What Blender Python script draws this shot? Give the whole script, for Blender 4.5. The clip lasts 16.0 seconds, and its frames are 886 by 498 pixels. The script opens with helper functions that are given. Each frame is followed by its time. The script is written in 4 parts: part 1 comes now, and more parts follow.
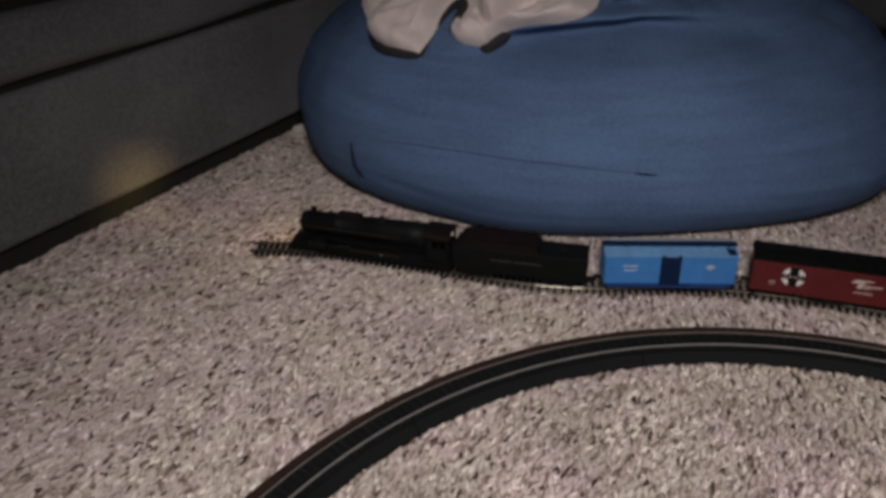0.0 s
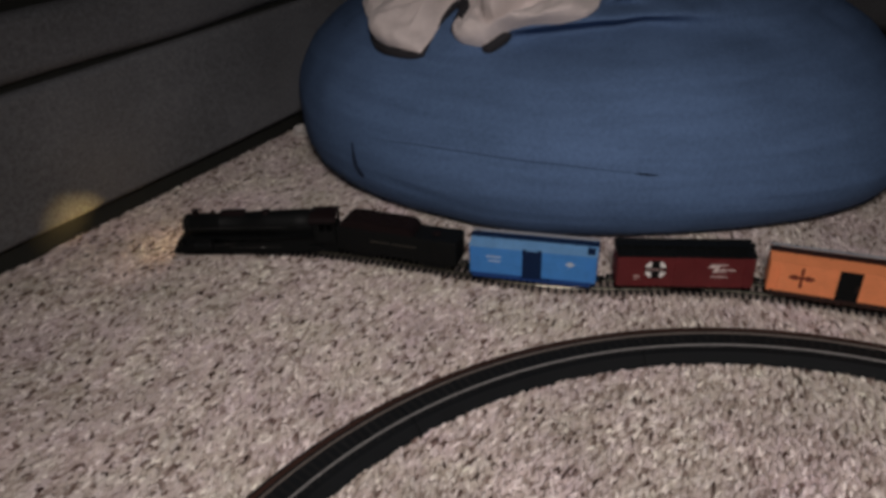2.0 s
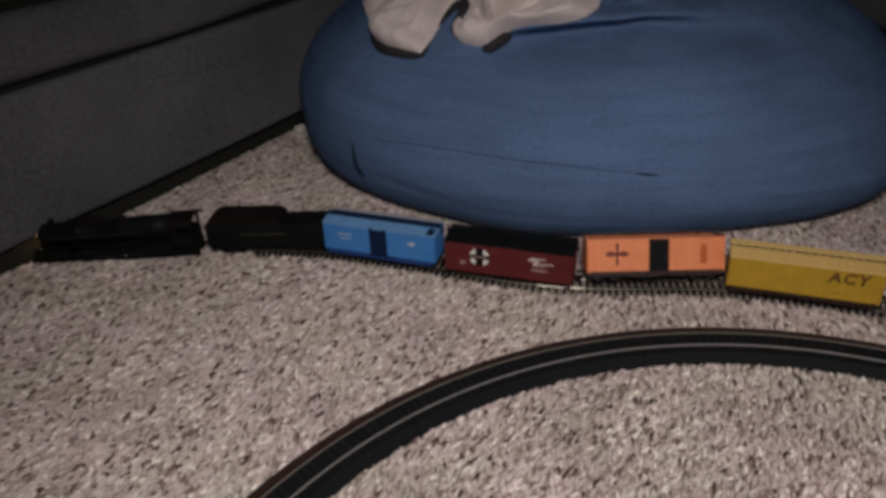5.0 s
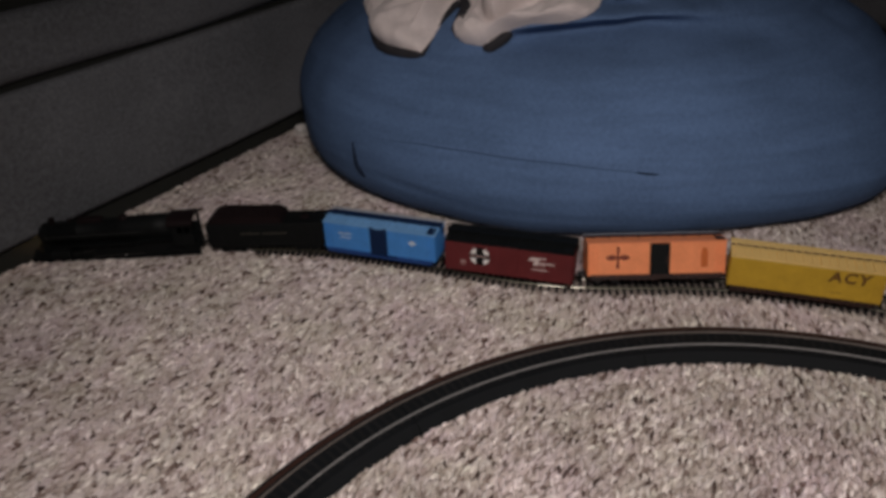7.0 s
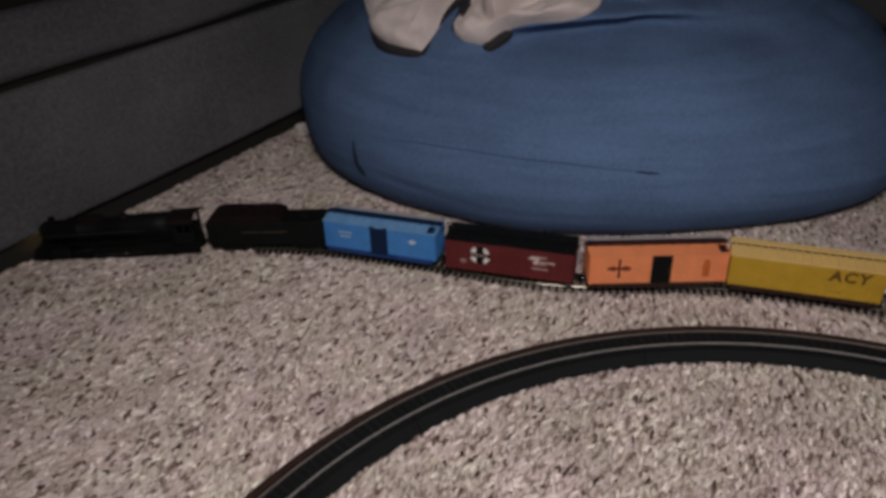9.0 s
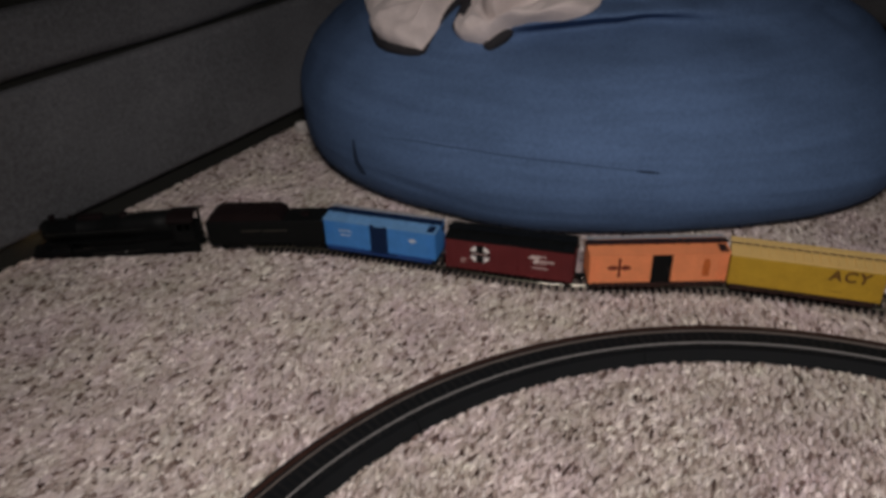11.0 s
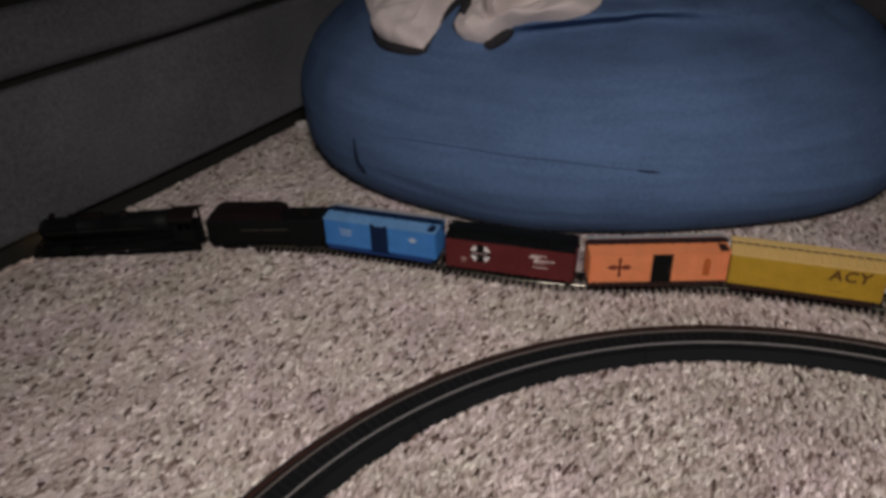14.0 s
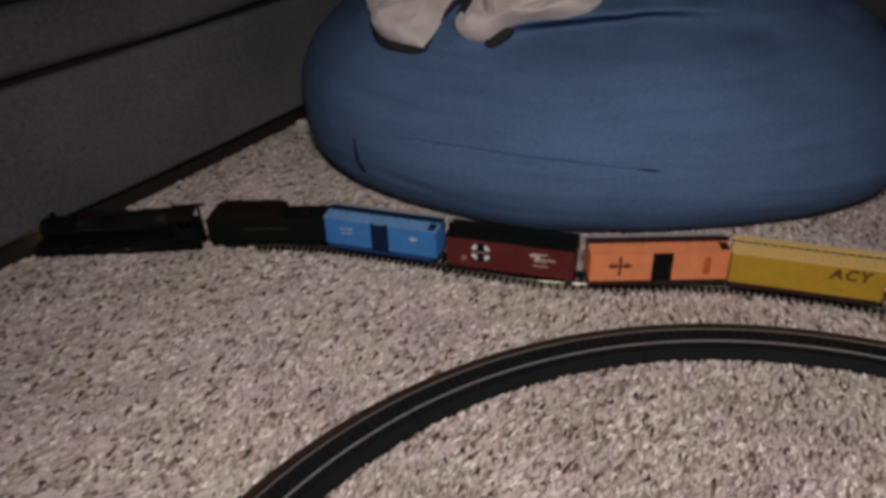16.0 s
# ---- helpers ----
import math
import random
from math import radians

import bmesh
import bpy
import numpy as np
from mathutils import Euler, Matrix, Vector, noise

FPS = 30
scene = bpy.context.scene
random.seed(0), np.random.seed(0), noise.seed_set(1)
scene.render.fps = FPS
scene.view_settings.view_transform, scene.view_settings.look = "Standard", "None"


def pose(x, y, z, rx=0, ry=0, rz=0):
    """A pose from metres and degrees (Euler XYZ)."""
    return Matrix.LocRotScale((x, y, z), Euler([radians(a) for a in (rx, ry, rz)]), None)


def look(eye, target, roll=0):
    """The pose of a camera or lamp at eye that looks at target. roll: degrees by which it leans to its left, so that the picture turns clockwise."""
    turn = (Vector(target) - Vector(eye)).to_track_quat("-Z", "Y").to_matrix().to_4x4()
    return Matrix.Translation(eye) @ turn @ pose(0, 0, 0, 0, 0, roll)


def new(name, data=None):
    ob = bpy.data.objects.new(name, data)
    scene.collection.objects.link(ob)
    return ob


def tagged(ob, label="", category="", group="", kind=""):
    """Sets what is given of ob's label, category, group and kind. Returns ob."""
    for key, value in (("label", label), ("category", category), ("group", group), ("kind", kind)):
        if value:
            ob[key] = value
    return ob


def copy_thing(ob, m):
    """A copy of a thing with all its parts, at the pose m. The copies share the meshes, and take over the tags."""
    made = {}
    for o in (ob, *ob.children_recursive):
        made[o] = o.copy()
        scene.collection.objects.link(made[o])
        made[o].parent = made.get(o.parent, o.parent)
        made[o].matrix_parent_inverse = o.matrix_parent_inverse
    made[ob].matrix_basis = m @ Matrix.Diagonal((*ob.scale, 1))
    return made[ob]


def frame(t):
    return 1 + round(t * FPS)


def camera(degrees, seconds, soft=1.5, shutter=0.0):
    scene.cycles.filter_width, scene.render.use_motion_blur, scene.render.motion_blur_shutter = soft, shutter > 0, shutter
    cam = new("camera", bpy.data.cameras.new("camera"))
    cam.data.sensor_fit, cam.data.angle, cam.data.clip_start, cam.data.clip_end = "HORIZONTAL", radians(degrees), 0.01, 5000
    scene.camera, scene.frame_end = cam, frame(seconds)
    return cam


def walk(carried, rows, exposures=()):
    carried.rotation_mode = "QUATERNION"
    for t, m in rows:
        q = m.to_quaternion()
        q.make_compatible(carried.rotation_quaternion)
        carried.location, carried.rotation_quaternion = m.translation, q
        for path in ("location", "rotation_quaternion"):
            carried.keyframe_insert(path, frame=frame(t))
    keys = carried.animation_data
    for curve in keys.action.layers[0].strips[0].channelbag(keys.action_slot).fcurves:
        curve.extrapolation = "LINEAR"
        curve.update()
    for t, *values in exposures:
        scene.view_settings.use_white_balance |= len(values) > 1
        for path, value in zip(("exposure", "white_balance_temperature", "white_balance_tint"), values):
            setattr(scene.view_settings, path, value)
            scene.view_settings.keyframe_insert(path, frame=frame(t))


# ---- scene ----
ROWS = [
    (0, pose(0, 0, 0.4660, 58.967, 1.767, -1.285)),
    (0.5, pose(0, 0, 0.4660, 58.969, 1.765, -1.266)),
    (1, pose(0, 0, 0.4660, 58.971, 1.767, -1.234)),
    (1.5, pose(0, 0, 0.4660, 58.969, 1.761, -1.211)),
    (2, pose(0, 0, 0.4660, 58.971, 1.765, -1.198)),
    (2.5, pose(0, 0, 0.4660, 58.980, 1.775, -1.197)),
    (3, pose(0, 0, 0.4660, 58.990, 1.789, -1.197)),
    (3.5, pose(0, 0, 0.4660, 58.992, 1.796, -1.200)),
    (4, pose(0, 0, 0.4660, 58.990, 1.799, -1.200)),
    (6.5, pose(0, 0, 0.4660, 58.937, 1.791, -1.148)),
    (7, pose(0, 0, 0.4660, 58.921, 1.783, -1.136)),
    (7.5, pose(0, 0, 0.4660, 58.887, 1.769, -1.120)),
    (8, pose(0, 0, 0.4660, 58.864, 1.754, -1.108)),
    (8.5, pose(0, 0, 0.4660, 58.845, 1.750, -1.105)),
    (9, pose(0, 0, 0.4660, 58.841, 1.754, -1.106)),
    (11.5, pose(0, 0, 0.4660, 58.750, 1.664, -1.040)),
    (12, pose(0, 0, 0.4660, 58.746, 1.658, -1.029)),
    (12.5, pose(0, 0, 0.4660, 58.740, 1.651, -1.014)),
    (13, pose(0, 0, 0.4660, 58.738, 1.646, -1.008)),
    (13.5, pose(0, 0, 0.4660, 58.735, 1.639, -1.004)),
    (14, pose(0, 0, 0.4660, 58.716, 1.646, -1.006)),
    (14.5, pose(0, 0, 0.4660, 58.680, 1.653, -1.001)),
    (15, pose(0, 0, 0.4660, 58.645, 1.670, -1.003)),
    (15.5, pose(0, 0, 0.4660, 58.622, 1.672, -0.988)),
    (16, pose(0, 0, 0.4660, 58.617, 1.675, -0.986)),
]
cam = camera(60.15, 16.0, soft=3.8)
walk(cam, ROWS, exposures=[(0.0, -0.09), (4.2, -0.10), (6.3, -0.08), (9.2, -0.06), (11.5, -0.10), (12.0, -0.06), (12.5, -0.17), (13.0, -0.06),
                           (14.0, -0.06), (14.5, -0.18), (15.0, -0.04), (15.5, -0.17), (16.0, -0.05)])

# ---- light: unseen spot added behind and above the camera, and dim room light ----
world = bpy.data.worlds.new("dim_room")
scene.world = world
world.use_nodes = True
world.node_tree.nodes["Background"].inputs["Color"].default_value = (0.95, 0.97, 1.0, 1)
world.node_tree.nodes["Background"].inputs["Strength"].default_value = 0.08
lamp_data = bpy.data.lights.new("added_spot", "SPOT")
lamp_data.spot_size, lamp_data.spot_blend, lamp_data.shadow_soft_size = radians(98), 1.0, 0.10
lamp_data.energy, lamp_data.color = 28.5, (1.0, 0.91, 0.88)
lamp = new("added_spot", lamp_data)
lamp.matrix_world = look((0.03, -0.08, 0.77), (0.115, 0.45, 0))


# ---- materials ----
def material(name, color, rough=0.6, metal=0.0, vary=0.15, scale=40.0, fine=600.0, bump=0.15, dist=0.0004, island=0.0,
             per_object=0.0, spec=0.5, sheen=0.0, stain=None):
    """A principled material with variation at two scales and fine relief."""
    m = bpy.data.materials.new(name)
    m.use_nodes = True
    nt = m.node_tree
    b = nt.nodes["Principled BSDF"]
    b.inputs["Roughness"].default_value = rough
    b.inputs["Metallic"].default_value = metal
    b.inputs["Specular IOR Level"].default_value = spec
    b.inputs["Sheen Weight"].default_value = sheen
    tc = nt.nodes.new("ShaderNodeTexCoord")

    def noise_at(s, detail=3.0):
        n = nt.nodes.new("ShaderNodeTexNoise")
        n.inputs["Scale"].default_value, n.inputs["Detail"].default_value = s, detail
        nt.links.new(tc.outputs["Object"], n.inputs["Vector"])
        return n.outputs["Fac"]

    big, small = noise_at(scale), noise_at(fine)
    add = nt.nodes.new("ShaderNodeMath")
    add.operation = "ADD"
    nt.links.new(big, add.inputs[0])
    nt.links.new(small, add.inputs[1])
    rng = nt.nodes.new("ShaderNodeMapRange")
    rng.inputs["From Min"].default_value, rng.inputs["From Max"].default_value = 0.6, 1.4
    rng.inputs["To Min"].default_value, rng.inputs["To Max"].default_value = 1 - vary, 1 + vary
    nt.links.new(add.outputs[0], rng.inputs["Value"])
    value = rng.outputs["Result"]
    for amount, node, out in ((island, "ShaderNodeNewGeometry", "Random Per Island"), (per_object, "ShaderNodeObjectInfo", "Random")):
        if amount:
            g = nt.nodes.new(node)
            r2 = nt.nodes.new("ShaderNodeMapRange")
            r2.inputs["To Min"].default_value, r2.inputs["To Max"].default_value = 1 - amount, 1 + amount
            nt.links.new(g.outputs[out], r2.inputs["Value"])
            mul = nt.nodes.new("ShaderNodeMath")
            mul.operation = "MULTIPLY"
            nt.links.new(value, mul.inputs[0])
            nt.links.new(r2.outputs["Result"], mul.inputs[1])
            value = mul.outputs[0]
    mix = nt.nodes.new("ShaderNodeVectorMath")
    mix.operation = "SCALE"
    mix.inputs[0].default_value = color
    nt.links.new(value, mix.inputs["Scale"])
    nt.links.new(mix.outputs["Vector"], b.inputs["Base Color"])
    bp = nt.nodes.new("ShaderNodeBump")
    bp.inputs["Strength"].default_value, bp.inputs["Distance"].default_value = bump, dist
    nt.links.new(small, bp.inputs["Height"])
    nt.links.new(bp.outputs["Normal"], b.inputs["Normal"])
    rr = nt.nodes.new("ShaderNodeMapRange")
    rr.inputs["To Min"].default_value, rr.inputs["To Max"].default_value = max(rough - 0.12, 0.05), min(rough + 0.12, 1)
    nt.links.new(big, rr.inputs["Value"])
    nt.links.new(rr.outputs["Result"], b.inputs["Roughness"])
    return m


def carpet_material():
    """Tufts of mixed yarn: each one its own tone out of a ramp."""
    m = material("carpet_yarn", (0.4, 0.36, 0.33), rough=0.95, vary=0.24, scale=14, fine=900, bump=0.4, spec=0.1)
    nt = m.node_tree
    b = nt.nodes["Principled BSDF"]
    g = nt.nodes.new("ShaderNodeNewGeometry")
    ramp = nt.nodes.new("ShaderNodeValToRGB")
    cr = ramp.color_ramp
    stops = ((0.0, (0.046, 0.029, 0.025)), (0.05, (0.16, 0.110, 0.095)), (0.13, (0.35, 0.288, 0.260)), (0.34, (0.48, 0.412, 0.375)),
             (0.50, (0.52, 0.451, 0.44)), (0.70, (0.57, 0.497, 0.458)), (0.86, (0.62, 0.555, 0.54)), (1.0, (0.86, 0.79, 0.74)))
    cr.elements[0].position, cr.elements[0].color = stops[0][0], (*stops[0][1], 1)
    cr.elements[1].position, cr.elements[1].color = stops[-1][0], (*stops[-1][1], 1)
    for pos, c in stops[1:-1]:
        e = cr.elements.new(pos)
        e.color = (*c, 1)
    nt.links.new(g.outputs["Random Per Island"], ramp.inputs["Fac"])
    old = b.inputs["Base Color"].links[0].from_node
    # the dye drifts between rosy and straw tones over a hand's width, and from tuft to tuft
    tc = nt.nodes.new("ShaderNodeTexCoord")
    dye = nt.nodes.new("ShaderNodeTexNoise")
    dye.inputs["Scale"].default_value, dye.inputs["Detail"].default_value, dye.inputs["Roughness"].default_value = 9.0, 6.0, 0.75
    nt.links.new(tc.outputs["Object"], dye.inputs["Vector"])
    tint = nt.nodes.new("ShaderNodeValToRGB")
    tint.color_ramp.elements[0].position, tint.color_ramp.elements[0].color = 0.32, (1.055, 0.985, 1.055, 1)
    tint.color_ramp.elements[1].position, tint.color_ramp.elements[1].color = 0.68, (0.985, 1.045, 0.935, 1)
    nt.links.new(dye.outputs["Fac"], tint.inputs["Fac"])
    mul = nt.nodes.new("ShaderNodeVectorMath")
    mul.operation = "MULTIPLY"
    nt.links.new(ramp.outputs["Color"], mul.inputs[0])
    nt.links.new(tint.outputs["Color"], mul.inputs[1])
    nt.links.new(mul.outputs["Vector"], old.inputs[0])
    return m


def glow_material(name, color, strength):
    m = bpy.data.materials.new(name)
    m.use_nodes = True
    b = m.node_tree.nodes["Principled BSDF"]
    b.inputs["Emission Color"].default_value = (*color, 1)
    b.inputs["Emission Strength"].default_value = strength
    return m


def weave_material(name, color, rough, size, vary, spec=0.2, sheen=0.0, bump=0.35, slub=0.0):
    """Woven cloth: crossed threads in relief over cloudy variation, and level slubs in the yarn."""
    m = material(name, color, rough=rough, vary=vary, scale=5, fine=260, bump=0.1, spec=spec, sheen=sheen)
    nt = m.node_tree
    b = nt.nodes["Principled BSDF"]
    tc = nt.nodes.new("ShaderNodeTexCoord")
    if slub:
        at = nt.nodes.new("ShaderNodeMapping")
        at.inputs["Scale"].default_value = (7.0, 7.0, 95.0)
        nt.links.new(tc.outputs["Object"], at.inputs["Vector"])
        yarn = nt.nodes.new("ShaderNodeTexNoise")
        yarn.inputs["Scale"].default_value, yarn.inputs["Detail"].default_value = 1.0, 4.0
        nt.links.new(at.outputs["Vector"], yarn.inputs["Vector"])
        tone = nt.nodes.new("ShaderNodeMapRange")
        tone.inputs["From Min"].default_value, tone.inputs["From Max"].default_value = 0.3, 0.7
        tone.inputs["To Min"].default_value, tone.inputs["To Max"].default_value = 1 - slub, 1 + slub
        nt.links.new(yarn.outputs["Fac"], tone.inputs["Value"])
        dyed = nt.nodes.new("ShaderNodeVectorMath")
        dyed.operation = "SCALE"
        nt.links.new(b.inputs["Base Color"].links[0].from_socket, dyed.inputs[0])
        nt.links.new(tone.outputs["Result"], dyed.inputs["Scale"])
        nt.links.new(dyed.outputs["Vector"], b.inputs["Base Color"])
    sums = []
    for direction in ("X", "Z"):
        w = nt.nodes.new("ShaderNodeTexWave")
        w.bands_direction = direction
        w.inputs["Scale"].default_value, w.inputs["Distortion"].default_value, w.inputs["Detail"].default_value = size, 3.0, 2.0
        nt.links.new(tc.outputs["Object"], w.inputs["Vector"])
        sums.append(w.outputs["Fac"])
    add = nt.nodes.new("ShaderNodeMath")
    add.operation = "ADD"
    nt.links.new(sums[0], add.inputs[0])
    nt.links.new(sums[1], add.inputs[1])
    bp = nt.nodes.new("ShaderNodeBump")
    bp.inputs["Strength"].default_value, bp.inputs["Distance"].default_value = bump, 0.0008
    nt.links.new(add.outputs[0], bp.inputs["Height"])
    nt.links.new(b.inputs["Normal"].links[0].from_node.outputs["Normal"], bp.inputs["Normal"])
    nt.links.new(bp.outputs["Normal"], b.inputs["Normal"])
    return m


M_CARPET = carpet_material()
M_BACKING = material("carpet_backing", (0.30, 0.25, 0.22), rough=0.95, vary=0.3, scale=60, spec=0.1)
M_DENIM = weave_material("blue_canvas", (0.093, 0.154, 0.282), 0.9, 140, 0.24, sheen=0.0, spec=0.1, bump=0.10, slub=0.11)
M_DENIM_SEAM = material("blue_thread", (0.056, 0.092, 0.170), rough=0.9, spec=0.1)
# seam runs whose fold shade is put into the colour
M_DENIM_SHADE = material("dark_blue_shade", (0.018, 0.028, 0.052), rough=0.9, spec=0.1)
M_SOFA = weave_material("charcoal_fabric", (0.142, 0.146, 0.155), 0.9, 120, 0.45, spec=0.15)
# near-black that stands in for the shade in the sofa's gaps
M_SOFA_DARK = material("black_gap_shade", (0.026, 0.027, 0.024), rough=0.9, spec=0.1)
M_BLANKET = weave_material("cream_fleece", (0.74, 0.655, 0.63), 0.95, 150, 0.1, spec=0.1, sheen=0.3)
M_BLANKET_SHADE = material("dark_blanket_shade", (0.035, 0.034, 0.038), rough=0.9, spec=0.1)
M_PAPER = material("white_paper", (0.7, 0.66, 0.62), rough=0.8, vary=0.1)
M_WALL = material("painted_wall", (0.20, 0.18, 0.16), rough=0.85, vary=0.06, scale=3, fine=300)
M_CEIL = material("white_ceiling", (0.6, 0.59, 0.57), rough=0.9, vary=0.05, scale=3, fine=300)
M_ROADBED = material("black_roadbed_plastic", (0.0062, 0.0074, 0.0084), rough=0.7, vary=0.3, scale=60, fine=900, bump=0.4, spec=0.14)
M_TIE = material("black_tie_plastic", (0.011, 0.011, 0.0115), rough=0.75, vary=0.2, per_object=0.3, spec=0.2)
M_STEEL = material("steel_rail", (0.30, 0.29, 0.28), rough=0.5, metal=0.25, vary=0.15, scale=90)
M_BRASS = material("brass_rail", (0.12, 0.112, 0.088), rough=0.4, metal=0.8, vary=0.35, scale=60)
M_FRINGE = material("red_brown_fringe", (0.040, 0.017, 0.012), rough=0.7, vary=0.3, scale=60, spec=0.2)
M_STEEL_DULL = material("dark_steel_rail", (0.19, 0.16, 0.14), rough=0.55, metal=0.25, vary=0.2, scale=90)
# brighter metal, only for the glint on one short stretch of rail
M_RAIL_GLINT = material("bright_rail_glint", (0.33, 0.31, 0.26), rough=0.32, metal=1.0, vary=0.15, scale=90)
M_BLUE = material("blue_plastic", (0.052, 0.225, 0.57), rough=0.42, vary=0.18, scale=60)
M_BLUE_DARK = material("dark_blue_plastic", (0.006, 0.018, 0.058), rough=0.6, vary=0.1, spec=0.15)
M_RED = material("oxide_red_plastic", (0.108, 0.012, 0.014), rough=0.5, vary=0.25, scale=50)
M_ORANGE = material("orange_plastic", (0.82, 0.275, 0.115), rough=0.45, vary=0.14, scale=50)
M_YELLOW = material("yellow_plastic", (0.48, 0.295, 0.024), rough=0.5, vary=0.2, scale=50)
# paler than the sides: the lit top is painted into this yellow
M_YELLOW_LIT = material("lit_yellow_plastic", (0.78, 0.54, 0.19), rough=0.5, vary=0.1, scale=50)
M_BLACK = material("black_plastic", (0.0046, 0.0054, 0.0056), rough=0.6, vary=0.25, scale=60, spec=0.16)
M_BLACK_ROOF = material("worn_black_plastic", (0.0100, 0.0056, 0.0060), rough=0.65, vary=0.25, scale=60, spec=0.14)
M_BROWN = material("dark_brown_plastic", (0.024, 0.009, 0.007), rough=0.55, vary=0.2)
# paler copy of the body blue: light on the roof put into the colour
M_BLUE_LIT = material("lit_blue_plastic", (0.15, 0.335, 0.60), rough=0.5, vary=0.2, scale=60)
# blue car's sill, coloured dark as the shadow band under its body
M_BLUE_SILL = material("shaded_blue_plastic", (0.008, 0.045, 0.19), rough=0.5, vary=0.15, scale=60)
M_HANDRAIL = material("grey_handrail", (0.060, 0.058, 0.056), rough=0.4, metal=0.3, vary=0.15)
M_GREY = material("grey_plastic", (0.33, 0.34, 0.36), rough=0.5, vary=0.15)
M_WHEEL = material("dark_wheel_metal", (0.038, 0.037, 0.036), rough=0.45, metal=0.6, vary=0.2)
M_WHITE = material("white_print", (0.78, 0.76, 0.73), rough=0.5, vary=0.1, scale=200)
M_PALE_BLUE = material("pale_blue_print", (0.56, 0.64, 0.72), rough=0.5, vary=0.2, scale=200)
M_PINK = material("faded_white_print", (0.40, 0.27, 0.25), rough=0.55, vary=0.3, scale=250)
M_PRINT = material("dark_print", (0.17, 0.035, 0.018), rough=0.5, vary=0.15, scale=200)
M_PRINT_Y = material("brown_print", (0.13, 0.06, 0.014), rough=0.5, vary=0.15, scale=200)
M_GOLD = material("dull_gold_print", (0.050, 0.046, 0.034), rough=0.5, vary=0.2, scale=200)
M_RING_GLOW = glow_material("headlight_ring_glow", (1.0, 0.62, 0.28), 280)
M_GLOW = glow_material("headlight_bulb", (1.0, 0.66, 0.23), 54000)


# ---- mesh helpers ----
def part(name, bm, mat, parent=None, label="", smooth=False):
    me = bpy.data.meshes.new(name)
    bmesh.ops.recalc_face_normals(bm, faces=bm.faces[:])
    bm.to_mesh(me)
    bm.free()
    me.materials.append(mat)
    if smooth:
        for f in me.polygons:
            f.use_smooth = True
    ob = new(name, me)
    ob.parent = parent
    return tagged(ob, label)


def share(name, me, parent, m):
    """Another object on the same mesh."""
    ob = new(name, me)
    ob.parent = parent
    ob.matrix_basis = m
    return ob


def box(bm, x0, x1, y0, y1, z0, z1, bevel=0.0, seg=2, m=None):
    vs = [bm.verts.new((x, y, z)) for x in (x0, x1) for y in (y0, y1) for z in (z0, z1)]
    fs = [bm.faces.new([vs[i] for i in f]) for f in ((0, 1, 3, 2), (4, 6, 7, 5), (0, 4, 5, 1), (2, 3, 7, 6), (0, 2, 6, 4), (1, 5, 7, 3))]
    if bevel:
        es = list({e for f in fs for e in f.edges})
        got = bmesh.ops.bevel(bm, geom=es, offset=bevel, segments=seg, affect="EDGES", profile=0.5)
        vs = list({v for f in got["faces"] for v in f.verts} | {v for v in vs if v.is_valid})
    if m is not None:
        bmesh.ops.transform(bm, matrix=m, verts=vs)
    return vs


def rod(bm, a, b, r, n=8):
    a, b = Vector(a), Vector(b)
    d = b - a
    m = Matrix.Translation((a + b) / 2) @ d.to_track_quat("Z", "Y").to_matrix().to_4x4()
    bmesh.ops.create_cone(bm, cap_ends=True, segments=n, radius1=r, radius2=r, depth=d.length, matrix=m)


def lathe(bm, profile, m=Matrix(), n=24):
    """Turn (radius, height) pairs round z."""
    rings = []
    for r, z in profile:
        rings.append([bm.verts.new(m @ Vector((r * math.cos(2 * math.pi * k / n), r * math.sin(2 * math.pi * k / n), z))) for k in range(n)])
    for a, b in zip(rings, rings[1:]):
        for k in range(n):
            bm.faces.new((a[k], a[(k + 1) % n], b[(k + 1) % n], b[k]))
    bm.faces.new(rings[0][::-1])
    bm.faces.new(rings[-1])


def tube(bm, pts, radii, n=10):
    """One closed tube along points, with a radius at each."""
    rings = []
    for k, p in enumerate(pts):
        d = (pts[min(k + 1, len(pts) - 1)] - pts[max(k - 1, 0)]).normalized()
        u = d.cross(Vector((0, 0, 1))).normalized()
        w = u.cross(d)
        rings.append([bm.verts.new(p + radii[k] * (math.cos(2 * math.pi * j / n) * u + math.sin(2 * math.pi * j / n) * w)) for j in range(n)])
    for a, b in zip(rings, rings[1:]):
        for j in range(n):
            bm.faces.new((a[j], a[(j + 1) % n], b[(j + 1) % n], b[j]))
    bm.faces.new(rings[0][::-1])
    bm.faces.new(rings[-1])


def prism(bm, outline, y0, y1, axis="y"):
    """Extrude an (x, z) outline from y0 to y1 (or a (y, z) outline along x)."""
    put = (lambda u, w, v: (u, w, v)) if axis == "y" else (lambda u, w, v: (w, u, v))
    a = [bm.verts.new(put(u, y0, v)) for u, v in outline]
    b = [bm.verts.new(put(u, y1, v)) for u, v in outline]
    n = len(outline)
    bm.faces.new(a)
    bm.faces.new(b[::-1])
    for k in range(n):
        bm.faces.new((a[k], b[k], b[(k + 1) % n], a[(k + 1) % n]))


def thing(name, label, category, group="", m=Matrix()):
    ob = tagged(new(name), label, category, group)
    ob.empty_display_size = 0.02
    ob.matrix_basis = m
    return ob


